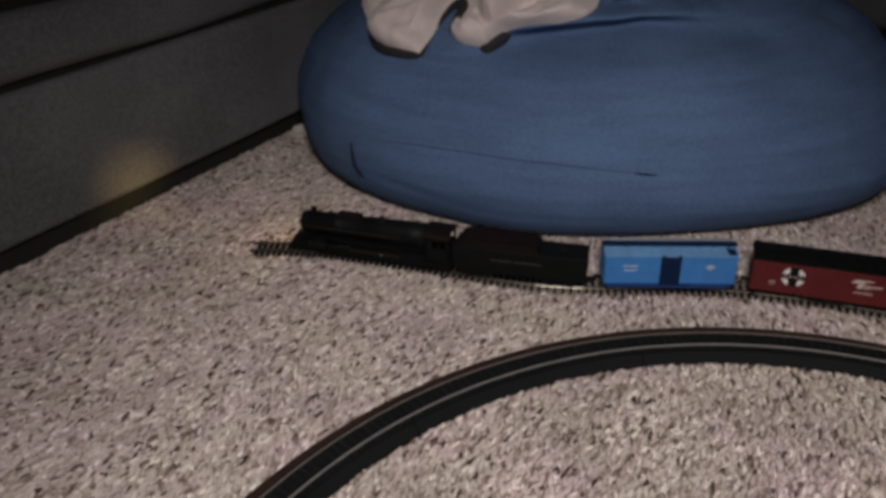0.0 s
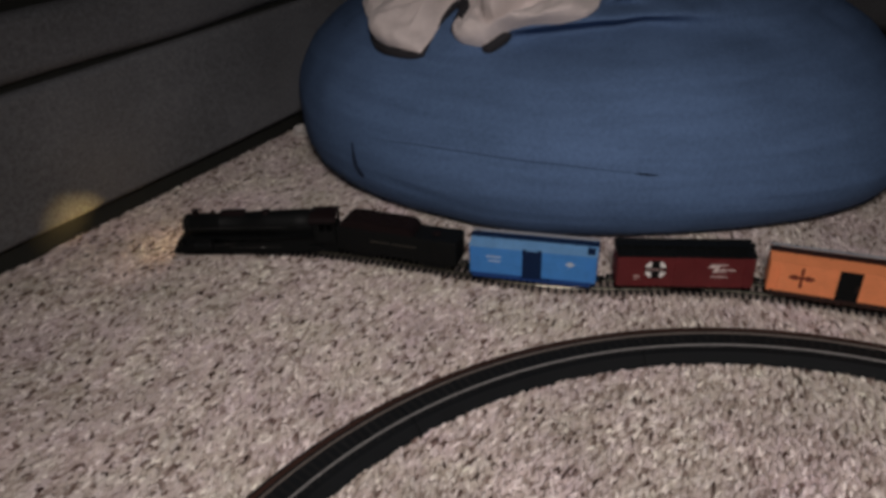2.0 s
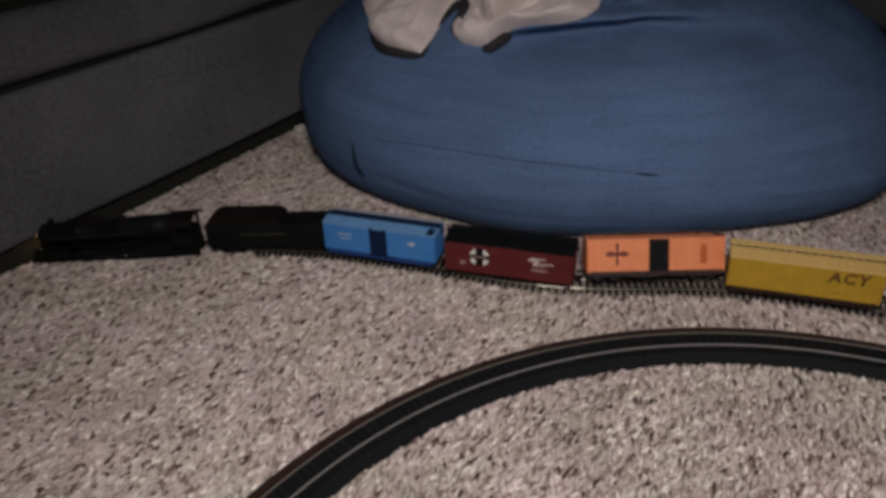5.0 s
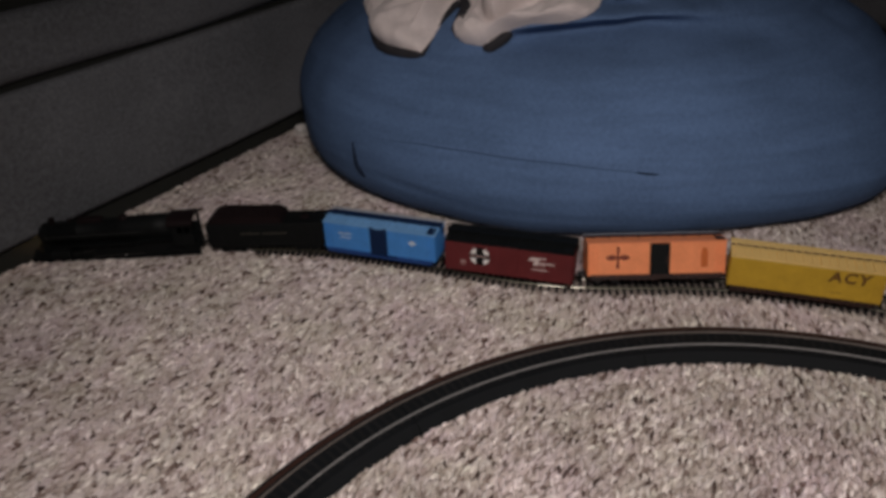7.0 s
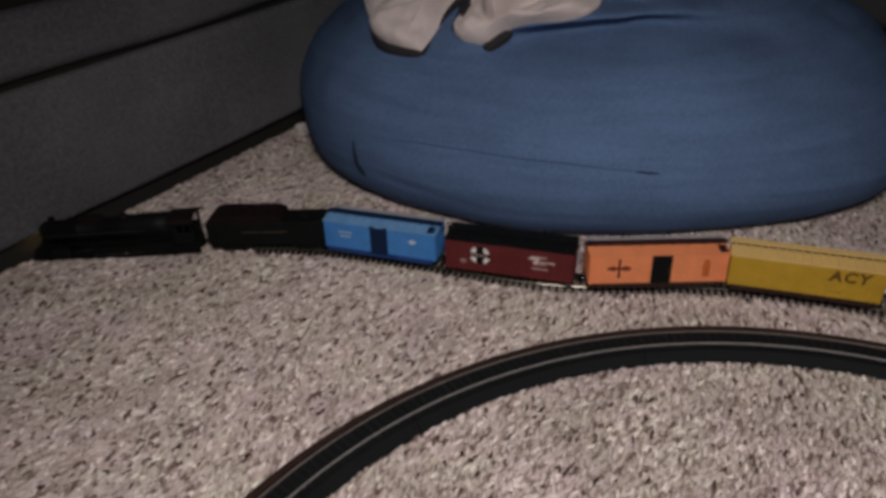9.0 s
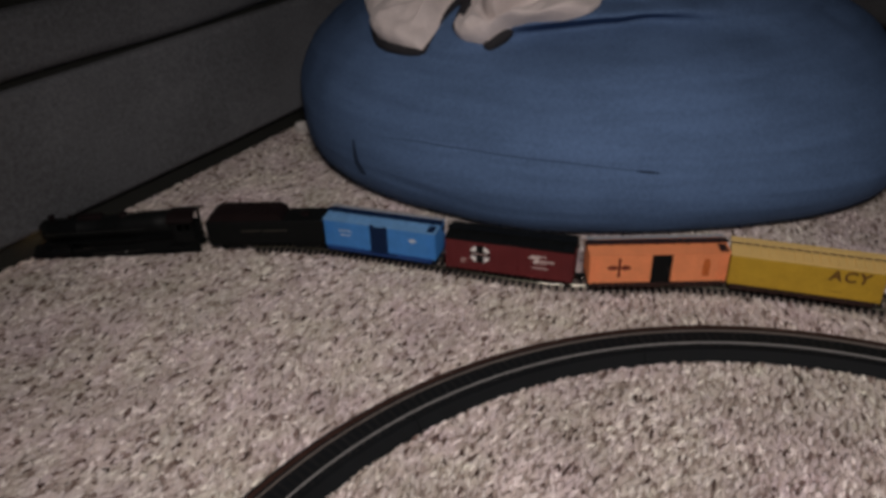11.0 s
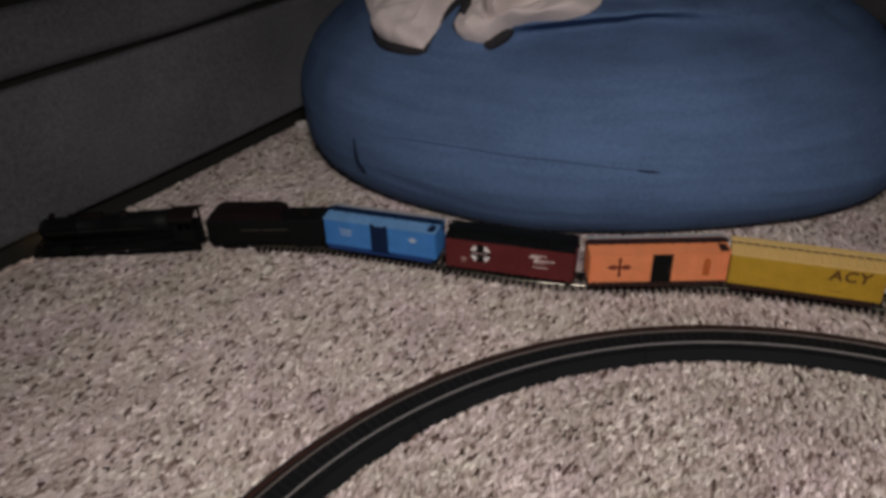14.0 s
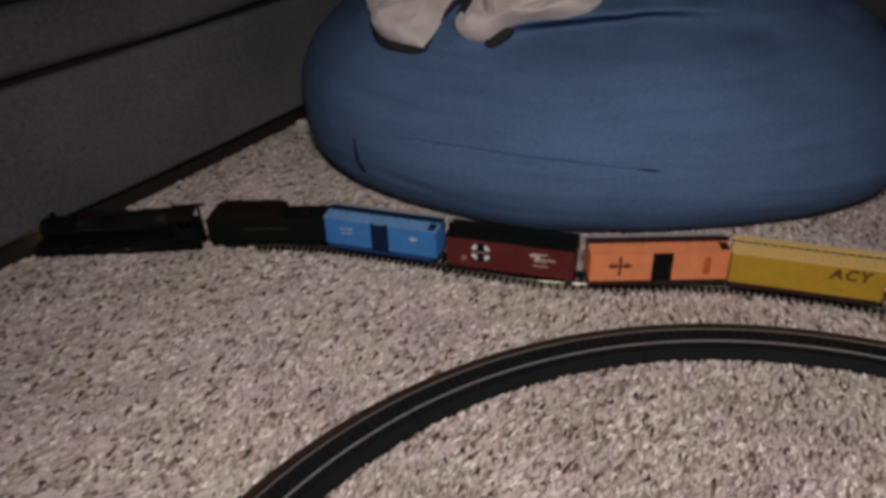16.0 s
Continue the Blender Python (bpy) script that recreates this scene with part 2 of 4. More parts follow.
# ---- the line of the track that the train runs on ----
KNOT_X = np.array([-0.75, -0.55, -0.40, -0.30, -0.24, -0.19, -0.121, -0.055, 0.009, 0.070, 0.129, 0.188, 0.247, 0.303, 0.356, 0.407, 0.455, 0.52, 0.60, 0.70, 0.85])
KNOT_Y = np.array([0.775, 0.7755, 0.7765, 0.777, 0.7765, 0.7735, 0.7591, 0.7375, 0.7126, 0.6890, 0.6745, 0.6668, 0.6629, 0.6550, 0.6400, 0.6215, 0.6020, 0.571, 0.522, 0.45, 0.32])


def natural_spline(kx, ky, x):
    n = len(kx)
    hgap = np.diff(kx)
    a, r = np.zeros((n, n)), np.zeros(n)
    a[0, 0] = a[-1, -1] = 1
    for i in range(1, n - 1):
        a[i, i - 1], a[i, i], a[i, i + 1] = hgap[i - 1], 2 * (hgap[i - 1] + hgap[i]), hgap[i]
        r[i] = 6 * ((ky[i + 1] - ky[i]) / hgap[i] - (ky[i] - ky[i - 1]) / hgap[i - 1])
    c = np.linalg.solve(a, r)
    i = np.clip(np.searchsorted(kx, x) - 1, 0, n - 2)
    d0, d1, g = kx[i + 1] - x, x - kx[i], hgap[i]
    return (c[i] * d0 ** 3 + c[i + 1] * d1 ** 3) / (6 * g) + (ky[i] / g - c[i] * g / 6) * d0 + (ky[i + 1] / g - c[i + 1] * g / 6) * d1


HALF_TIE = 0.0155
_x = np.linspace(-0.74, 0.84, 1600)
_y = natural_spline(KNOT_X, KNOT_Y, _x)
_dx, _dy = np.gradient(_x), np.gradient(_y)
_n = np.hypot(_dx, _dy)
LINE_X, LINE_Y = _x - _dy / _n * HALF_TIE, _y + _dx / _n * HALF_TIE
LINE_S = np.concatenate(([0], np.cumsum(np.hypot(np.diff(LINE_X), np.diff(LINE_Y)))))
LINE_S -= np.interp(0, LINE_X, LINE_S)
TRACK_END = float(np.interp(-0.2215, LINE_X, LINE_S))


def line(s):
    return float(np.interp(s, LINE_S, LINE_X)), float(np.interp(s, LINE_S, LINE_Y))


def on_line(s, half, z0, z1, roll=0.0, lift=0.0, aside=0.0):
    """The pose of a vehicle whose two pivots stand on the line at s - half and s + half, at heights z0 and z1."""
    (xa, ya), (xb, yb) = line(s - half), line(s + half)
    yaw, pitch = math.atan2(yb - ya, xb - xa), math.atan2(z1 - z0, 2 * half)
    m = Matrix.Translation(((xa + xb) / 2, (ya + yb) / 2, (z0 + z1) / 2)) @ Euler((0, -pitch, yaw)).to_matrix().to_4x4()
    return m @ Matrix.Translation((0, aside, lift)) @ Euler((roll, 0, 0)).to_matrix().to_4x4()


# ---- setting ----
RING_C, RING_R = Vector((0.2248, 0.1218, 0)), 0.4545
def floor_and_carpet():
    bm = bmesh.new()
    box(bm, -2.2, 2.6, -2.0, 3.2, -0.05, -0.004)
    tagged(part("floor", bm, M_BACKING), "beige and brown speckled carpet over the floor", "floor", kind="structure")
    rng = np.random.default_rng(7)
    # tufts stand on a jittered grid over the stretch of floor in view
    step = 0.0042
    gx, gy = np.meshgrid(np.arange(-0.62, 0.80, step), np.arange(0.16, 1.34, step))
    x, y = gx.ravel() + rng.uniform(-0.0022, 0.0022, gx.size), gy.ravel() + rng.uniform(-0.0022, 0.0022, gx.size)
    keep = (x > -0.10 - 0.62 * y) & (x < 0.22 + 0.62 * y)
    x, y = x[keep], y[keep]
    # the pile lies flat under the tracks
    slope = np.interp(x, LINE_X, np.gradient(LINE_Y, LINE_X))
    aside = (y - np.interp(x, LINE_X, LINE_Y)) / np.sqrt(1 + slope ** 2)
    flat = (np.abs(aside) < HALF_TIE + 0.0005) & (x > -0.222)
    round_r = np.hypot(x - RING_C.x, y - RING_C.y)
    flat |= np.abs(round_r - RING_R) < 0.024
    x, y = x[~flat], y[~flat]
    n = x.size
    turn = 1.0 + 0.9 * np.clip(x, -0.4, 0.6) + 0.25 * np.sin(9 * x + 7 * y) + rng.normal(0, 0.30, n)
    long, wide = rng.uniform(0.0032, 0.0075, n), rng.uniform(0.0014, 0.0023, n)
    high = rng.uniform(0.0, 0.0012, n) - 0.0004
    # pressed down where the engine has come to rest
    slope = np.interp(x, LINE_X, np.gradient(LINE_Y, LINE_X))
    aside = (y - np.interp(x, LINE_X, LINE_Y)) / np.sqrt(1 + slope ** 2)
    high -= 0.0022 * np.clip((0.0165 - np.abs(aside)) / 0.003, 0, 1) * (x < -0.2)
    ring = 6
    ang = np.linspace(0, 2 * np.pi, ring, endpoint=False)
    verts = np.zeros((n, 2 * ring + 1, 3), np.float32)
    c, s = np.cos(turn), np.sin(turn)
    for level, (grow, z) in enumerate(((0.75, -0.0045), (1.0, -0.0013))):
        for k in range(ring):
            u, v = long * grow * math.cos(ang[k]), wide * grow * math.sin(ang[k])
            verts[:, level * ring + k, 0] = x + u * c - v * s
            verts[:, level * ring + k, 1] = y + u * s + v * c
            verts[:, level * ring + k, 2] = z + (high if level else 0)
    verts[:, 2 * ring, 0], verts[:, 2 * ring, 1], verts[:, 2 * ring, 2] = x + long * 0.2 * c, y + long * 0.2 * s, high + 0.0008
    tri = []
    for k in range(ring):
        k2 = (k + 1) % ring
        tri += [(k, k2, ring + k2), (k, ring + k2, ring + k), (ring + k, ring + k2, 2 * ring)]
    tri = np.array(tri)
    faces = (tri[None] + (np.arange(n) * (2 * ring + 1))[:, None, None]).reshape(-1, 3)
    me = bpy.data.meshes.new("carpet_tufts")
    me.vertices.add(n * (2 * ring + 1))
    me.vertices.foreach_set("co", verts.ravel())
    me.loops.add(faces.size)
    me.loops.foreach_set("vertex_index", faces.ravel().astype(np.int32))
    me.polygons.add(len(faces))
    me.polygons.foreach_set("loop_start", np.arange(0, faces.size, 3, dtype=np.int32))
    me.polygons.foreach_set("use_smooth", np.ones(len(faces), bool))
    me.update(calc_edges=True)
    me.materials.append(M_CARPET)
    tagged(new("carpet_tufts", me), "tufts of speckled beige, brown and grey carpet yarn", "carpet", kind="stuff")


def room():
    for name, b in (("wall_north", (-2.3, 2.7, 3.1, 3.2, 0, 2.4)), ("wall_south", (-2.3, 2.7, -2.1, -2.0, 0, 2.4)),
                    ("wall_west", (-2.3, -2.2, -2.0, 3.1, 0, 2.4)), ("wall_east", (2.6, 2.7, -2.0, 3.1, 0, 2.4))):
        bm = bmesh.new()
        box(bm, *b)
        tagged(part(name, bm, M_WALL), "plain painted wall of a dim room", "wall", kind="structure")
    bm = bmesh.new()
    box(bm, -2.3, 2.7, -2.1, 3.2, 2.4, 2.5)
    tagged(part("ceiling", bm, M_CEIL), "plain white ceiling of a dim room", "ceiling", kind="structure")


# The sofa's front stands along y = 1.504 x + 1.5185; its own x runs along the front, y into the sofa.
SOFA_YAW = math.atan2(1.504, 1.0)


def soft_block(bm, x0, x1, y0, y1, z0, z1, r, seed, puff=0.004, nx=36, nz=8):
    """An upholstered block: rounded edges, front slightly uneven."""
    vs = box(bm, x0, x1, y0, y1, z0, z1, r, 4)
    es = [e for e in bm.edges if e.calc_length() > 0.3]
    bmesh.ops.subdivide_edges(bm, edges=es, cuts=nx, use_grid_fill=True)
    for v in bm.verts:
        q = noise.noise(Vector((v.co.x * 3.1 + seed, v.co.z * 4, v.co.y * 2)))
        v.co.y += puff * q
        v.co.z += puff * 0.8 * noise.noise(Vector((v.co.x * 4 + seed, 7, v.co.y * 3)))


def sofa():
    ob = thing("sofa", "dark charcoal grey fabric sofa with low base, standing on carpet", "sofa",
               m=Matrix.Translation((-0.390, 1.5185 - 0.40 * 1.504 - 0.0115, 0)) @ Euler((0, 0, SOFA_YAW)).to_matrix().to_4x4())
    bm = bmesh.new()
    soft_block(bm, -1.1, 1.15, 0.0, 0.85, 0.0285, 0.1965, 0.010, 1.0, 0.004)
    part("base", bm, M_SOFA, ob, smooth=True)
    bm = bmesh.new()
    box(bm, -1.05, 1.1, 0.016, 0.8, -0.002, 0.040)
    part("plinth", bm, M_SOFA_DARK, ob, "recessed plinth, blackened as the shade under the base")
    bm = bmesh.new()
    soft_block(bm, -1.1, 1.15, -0.005, 0.62, 0.2045, 0.2765, 0.016, 5.0, 0.006)
    part("seat_platform", bm, M_SOFA, ob, smooth=True)
    # a black slab behind the joints paints their shade
    bm = bmesh.new()
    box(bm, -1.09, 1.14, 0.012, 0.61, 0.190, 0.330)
    part("lining", bm, M_SOFA_DARK, ob, "black slab standing in for shade in the joints")
    bm = bmesh.new()
    soft_block(bm, -1.1, 1.15, -0.004, 0.62, 0.2870, 0.42, 0.024, 15.0, 0.006)
    part("seat_cushion", bm, M_SOFA, ob, smooth=True)
    bm = bmesh.new()
    soft_block(bm, -1.1, 1.15, 0.60, 0.86, 0.2, 0.80, 0.06, 9.0, 0.006)
    part("backrest", bm, M_SOFA, ob, smooth=True)
    # return of the corner behind the bean bag
    ob2 = thing("sofa", "dark charcoal fabric sofa section standing behind the bean bag", "sofa",
                m=Matrix.Translation((0.3, 1.72, 0)) @ Euler((0, 0, -0.35)).to_matrix().to_4x4())
    bm = bmesh.new()
    soft_block(bm, 0.15, 1.4, 0.0, 0.85, 0.024, 0.40, 0.03, 21.0, 0.004)
    part("base", bm, M_SOFA, ob2, smooth=True)
    bm = bmesh.new()
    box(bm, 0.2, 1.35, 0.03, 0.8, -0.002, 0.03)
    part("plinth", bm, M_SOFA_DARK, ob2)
    bm = bmesh.new()
    soft_block(bm, 0.15, 1.4, 0.55, 0.86, 0.38, 0.8, 0.05, 25.0, 0.006)
    part("backrest", bm, M_SOFA, ob2, smooth=True)


# ---- bean bag and blanket ----
BAG = Vector((0.2211, 1.1522, 0))
CREASE_AZ = (-0.9, -0.708, -0.488, -0.346, -0.131, 0.10, 0.467, 0.8, 1.2)
CREASE_H = (0.42, 0.443, 0.470, 0.488, 0.506, 0.519, 0.496, 0.472, 0.45)


def bag_point(az, h, out=0.0):
    """A point of the bag's skin: azimuth (0 faces the tracks, growing eastwards) and h from -1 (floor) over 0 (widest) to 1 (top)."""
    az = (az + math.pi) % (2 * math.pi) - math.pi
    wide, top, e = 0.064, 0.2737, 0.936
    phi = abs(h) * math.pi / 2
    if h >= 0:
        r, z = math.cos(phi) ** e, wide + (top - wide) * math.sin(phi) ** e
    else:
        r, z = 0.855 + 0.145 * math.cos(phi) ** 0.95, wide * (1 - math.sin(phi))
    low = min(max(1 - max(h, 0) / 0.45, 0), 1)
    r *= 1 + 0.158 * math.exp(-((az - 0.8) / 0.5) ** 2) * low + 0.020 * math.exp(-((az - 0.05) / 0.5) ** 2) * low + 0.036 * math.exp(-((az + 0.95) / 0.35) ** 2) * low + 0.022 * math.exp(-((az + 0.36) / 0.24) ** 2) * low + 0.055 * math.exp(-((az + 1.3) / 0.5) ** 2) * (1 - low) + 0.075 * math.exp(-((az - 1.4) / 0.45) ** 2) * (1 - low)
    d = Vector((math.sin(az), -math.cos(az), 0))
    q = BAG + Vector((d.x * 0.4220 * r, d.y * 0.3838 * r, z))
    lump = 0.005 * noise.noise(Vector((d.x * 2.6, d.y * 2.6, z * 7))) + 0.0014 * noise.noise(Vector((d.x * 11, d.y * 11, z * 34 + 3))) + 0.0003 * noise.noise(Vector((d.x * 34, d.y * 34, z * 130 + 6)))
    # slack creases that run round the cover
    lump += 0.0036 * noise.noise(Vector((az * 3.0, h * 7 + az * 2.5, 5))) * max(0.0, 1 - abs(h - 0.25) * 1.6)
    lump += 0.0030 * max(0.0, noise.noise(Vector((az * 1.6 + 4, h * 13 - az * 3.0, 9)))) ** 2 * max(0.0, h)
    # one deep fold below the pressed-in seat
    hc = float(np.interp(az, CREASE_AZ, CREASE_H))
    span = min(max((az + 0.62) / 0.25, 0), 1) * min(max((0.68 - az) / 0.6, 0), 1)
    lump += 0.004 * low
    up = max(h, 0)
    nrm = (d * (1 - up * 0.8) + Vector((0, 0, (0.35 + 0.65 * up) if h > 0 else 0.05))).normalized()
    q += nrm * (lump * (1 if h > -0.8 else 0) + out)
    # the fold: a recess with the upper roll of the cover hanging out over it
    q += d * span * (0.027 * math.exp(-((h - hc - 0.075) / 0.055) ** 2) - 0.042 * math.exp(-((h - hc + 0.018) / 0.066) ** 2))
    # a short pocket above it
    q -= d * 0.040 * math.exp(-((h - 0.612) / 0.022) ** 2 - ((az - 0.03) / 0.09) ** 2)
    q.z = max(q.z, -0.0005)
    return q


def bean_bag():
    ob = thing("bean_bag", "large round blue canvas bean bag slumped on the carpet", "bean bag", m=Matrix())
    bm = bmesh.new()
    nu, nv = 220, 190
    hs = [-1 + 2 * k / nv for k in range(nv)] + [0.995]
    rings = [[bm.verts.new(bag_point(2 * math.pi * k / nu, h)) for k in range(nu)] for h in hs]
    for a, b in zip(rings, rings[1:]):
        for k in range(nu):
            bm.faces.new((a[k], a[(k + 1) % nu], b[(k + 1) % nu], b[k]))
    bm.faces.new(rings[0][::-1])
    bm.faces.new(rings[-1])
    part("cover", bm, M_DENIM, ob, smooth=True)
    # a long level seam and a short upright one
    az = np.linspace(-0.79, 0.02, 60)
    runs = ((az, np.interp(az, (-0.906, -0.818, -0.601, -0.437, -0.196, 0.023), (0.078, 0.097, 0.120, 0.125, 0.112, 0.082)), 0.0009, M_DENIM_SEAM),
            (np.linspace(-0.015, 0.045, 8), np.linspace(0.087, 0.079, 8), 0.0012, M_DENIM_SHADE),
            (np.linspace(-0.846, -0.806, 14), np.linspace(0.068, -0.16, 14), 0.0030, M_DENIM_SHADE))
    for run_az, run_h, r, mat in runs:
        bm = bmesh.new()
        pts = [bag_point(a, h, -0.0002 if r < 0.001 else 0.0004) for a, h in zip(run_az, run_h)]
        n = len(pts) - 1
        tube(bm, pts, [r * min(1.0, 0.3 + 3.0 * min(k, n - k) / n) for k in range(n + 1)], 8)
        part("seam", bm, mat, ob, "stitched blue seam, its darkest runs coloured as fold shade")
    return ob


EDGE_AZ = (-1.45, -1.25, -1.084, -1.02, -0.979, -0.92, -0.869, -0.80, -0.76, -0.730, -0.719, -0.712, -0.706, -0.690, -0.672, -0.660, -0.645, -0.60, -0.56, -0.514, -0.475, -0.43, -0.355, -0.246, -0.154, -0.10, -0.06)
EDGE_H = (0.50, 0.487, 0.457, 0.436, 0.418, 0.400, 0.394, 0.395, 0.396, 0.400, 0.412, 0.500, 0.580, 0.600, 0.580, 0.500, 0.470, 0.450, 0.440, 0.438, 0.485, 0.515, 0.530, 0.555, 0.588, 0.615, 0.67)


def blanket():
    """A fleece blanket thrown over the bag, its lower edge hanging in rounded folds."""
    ob = thing("blanket", "crumpled cream fleece blanket thrown over the bean bag", "blanket", m=Matrix())
    edge = lambda az: float(np.interp(az, EDGE_AZ, EDGE_H))
    nu, nv = 220, 90
    az0, az1 = -1.40, -0.065

    def hang(az, h, out):
        """The two folds beside the valley hang straight down, not along the bag's slope."""
        shift = 0.08 * min(max((h - 0.40) / 0.18, 0), 1) * math.exp(-((az + 0.72) / 0.07) ** 2)
        return bag_point(az - shift, h, out)

    def crumple(az, t):
        g = lambda c, w: math.exp(-((az - c) / w) ** 2)
        # two thick hanging rolls with a valley between, a flat fold beyond, and small wrinkles
        f = 0.026 * g(-0.90, 0.13) + 0.022 * g(-0.58, 0.075) + 0.015 * g(-0.33, 0.16) - 0.030 * g(-0.690, 0.03)
        f -= 0.036 * math.exp(-((az + 0.935 - 0.05 * t) / 0.024) ** 2) * min(max(t - 0.10, 0) * 7, 1)
        f -= 0.026 * math.exp(-((az + 0.62 + 0.35 * t) / 0.022) ** 2) * min(t * 4, 1)
        f += 0.016 * math.exp(-((t - 0.23 - 0.4 * abs(az + 0.50)) / 0.05) ** 2) * g(-0.49, 0.12)
        f -= 0.042 * math.exp(-((t - 0.14 - 0.4 * abs(az + 0.50)) / 0.040) ** 2) * g(-0.49, 0.12)
        f -= 0.022 * math.exp(-((az + 0.80 + 0.15 * t) / 0.024) ** 2) * min(max(t - 0.08, 0) * 6, 1)
        f += 0.004 * math.sin(az * 46 + 5 * t + 2 * noise.noise(Vector((az * 5, t * 4, 1)))) * min(t * 5, 1)
        f += 0.012 * noise.noise(Vector((az * 9, t * 7, 2))) + 0.004 * noise.noise(Vector((az * 26, t * 14, 8)))
        return f

    bm = bmesh.new()
    grid = []
    for i in range(nu + 1):
        az = az0 + (az1 - az0) * i / nu
        e = edge(az)
        side = min(1.0, 10 * i / nu, 10 * (nu - i) / nu)
        side = math.sqrt(max(0.0, 1 - (1 - side) ** 2))
        col = []
        for j in range(nv + 1):
            t = (j / nv) ** 1.4
            h = e + (0.99 - e) * t
            roll = math.sqrt(max(0.0, 1 - (1 - min(t / 0.07, 1)) ** 2))
            col.append(bm.verts.new(hang(az, h, 0.001 + roll * side * max(0.003, 0.008 + crumple(az, t)))))
        grid.append(col)
    for a, b in zip(grid, grid[1:]):
        for j in range(nv):
            bm.faces.new((a[j], b[j], b[j + 1], a[j + 1]))
    part("fleece", bm, M_BLANKET, ob, smooth=True)
    # soft dark rolls stand in for shade under the two hanging folds and between them
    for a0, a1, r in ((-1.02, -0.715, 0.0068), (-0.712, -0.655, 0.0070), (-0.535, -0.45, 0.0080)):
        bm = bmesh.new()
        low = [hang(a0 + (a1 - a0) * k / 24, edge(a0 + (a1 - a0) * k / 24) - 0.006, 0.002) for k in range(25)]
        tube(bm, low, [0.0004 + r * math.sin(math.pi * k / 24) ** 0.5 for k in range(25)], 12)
        part("lining", bm, M_BLANKET_SHADE, ob, "dark roll standing in for the shade under the edge")


def paper_scrap():
    bm = bmesh.new()
    bmesh.ops.create_icosphere(bm, subdivisions=3, radius=0.013)
    for v in bm.verts:
        k = noise.noise(v.co * 120) * 0.008
        v.co = Vector((v.co.x * 1.0, v.co.y * 0.8, max(v.co.z * 0.8, -0.008))) + v.co.normalized() * k
    ob = tagged(part("crumpled_paper", bm, M_PAPER), "small crumpled white paper on carpet beside the sofa", "paper")
    ob.matrix_basis = pose(-0.213, 1.142, 0.008, 0, 0, 30)


# ---- tracks ----


def ring_track():
    """Sections of a curve on black moulded roadbed, 30 degrees each."""
    gauge, prof = 0.0092, ((-0.0262, -0.001), (-0.0255, 0.0012), (-0.0185, 0.0090), (0.0185, 0.0090), (0.0262, 0.0012), (0.0270, -0.001))
    span, n = math.radians(30), 16

    def sweep(bm, pr, a0, a1, n):
        rows = []
        for k in range(n + 1):
            a = a0 + (a1 - a0) * k / n
            rows.append([bm.verts.new(((RING_R + o) * math.cos(a), (RING_R + o) * math.sin(a), z)) for o, z in pr])
        m = len(pr)
        for p, q in zip(rows, rows[1:]):
            for j in range(m):
                bm.faces.new((p[j], q[j], q[(j + 1) % m], p[(j + 1) % m]))
        bm.faces.new(rows[0])
        bm.faces.new(rows[-1][::-1])

    first = thing("track_section", "curved model train track on black plastic roadbed, lying on carpet", "train track", "loop of roadbed track")
    bm = bmesh.new()
    sweep(bm, prof, 0.0008, span - 0.0008, n)
    part("roadbed", bm, M_ROADBED, first)
    for o in (-gauge, gauge):
        bm = bmesh.new()
        sweep(bm, [(o - 0.0007, 0.0089), (o - 0.0002, 0.0093), (o - 0.0003, 0.0099), (o - 0.00025, 0.0104), (o + 0.00025, 0.0104), (o + 0.0003, 0.0099), (o + 0.0002, 0.0093), (o + 0.0007, 0.0089)], 0.0004, span - 0.0004, n)
        part("rail", bm, M_STEEL if o < 0 else M_STEEL_DULL, first, "steel rail" if o < 0 else "darker steel rail")
    # added strip that imitates the red colour fringe outside the outer rail
    bm = bmesh.new()
    sweep(bm, [(0.0132, 0.0086), (0.0132, 0.0093), (0.0168, 0.0093), (0.0172, 0.0086)], 0.0008, span - 0.0008, n)
    part("outer_lip", bm, M_FRINGE, first, "red-brown strip added for the colour fringe by the rail")
    bm = bmesh.new()
    box(bm, -0.0152, 0.0152, -0.0014, 0.0014, 0.0083, 0.0091)
    tie = part("tie", bm, M_TIE, first)
    ties = 30
    for k in range(ties):
        a = span * (k + 0.5) / ties
        m = Matrix.Rotation(a, 4, "Z") @ Matrix.Translation((RING_R, 0, 0))
        if k == 0:
            tie.matrix_basis = m
        else:
            share("tie", tie.data, first, m)
    for k, (deg, lift) in enumerate(((5.3, 0.0), (35.3, 0.0), (65.3, 0.0), (95.3, 0.0), (125.3, 0.0), (155.3, 0.0))):
        m = Matrix.Translation(RING_C) @ Matrix.Rotation(math.radians(deg), 4, "Z")
        if k == 0:
            first.matrix_basis = m
        else:
            copy_thing(first, m)


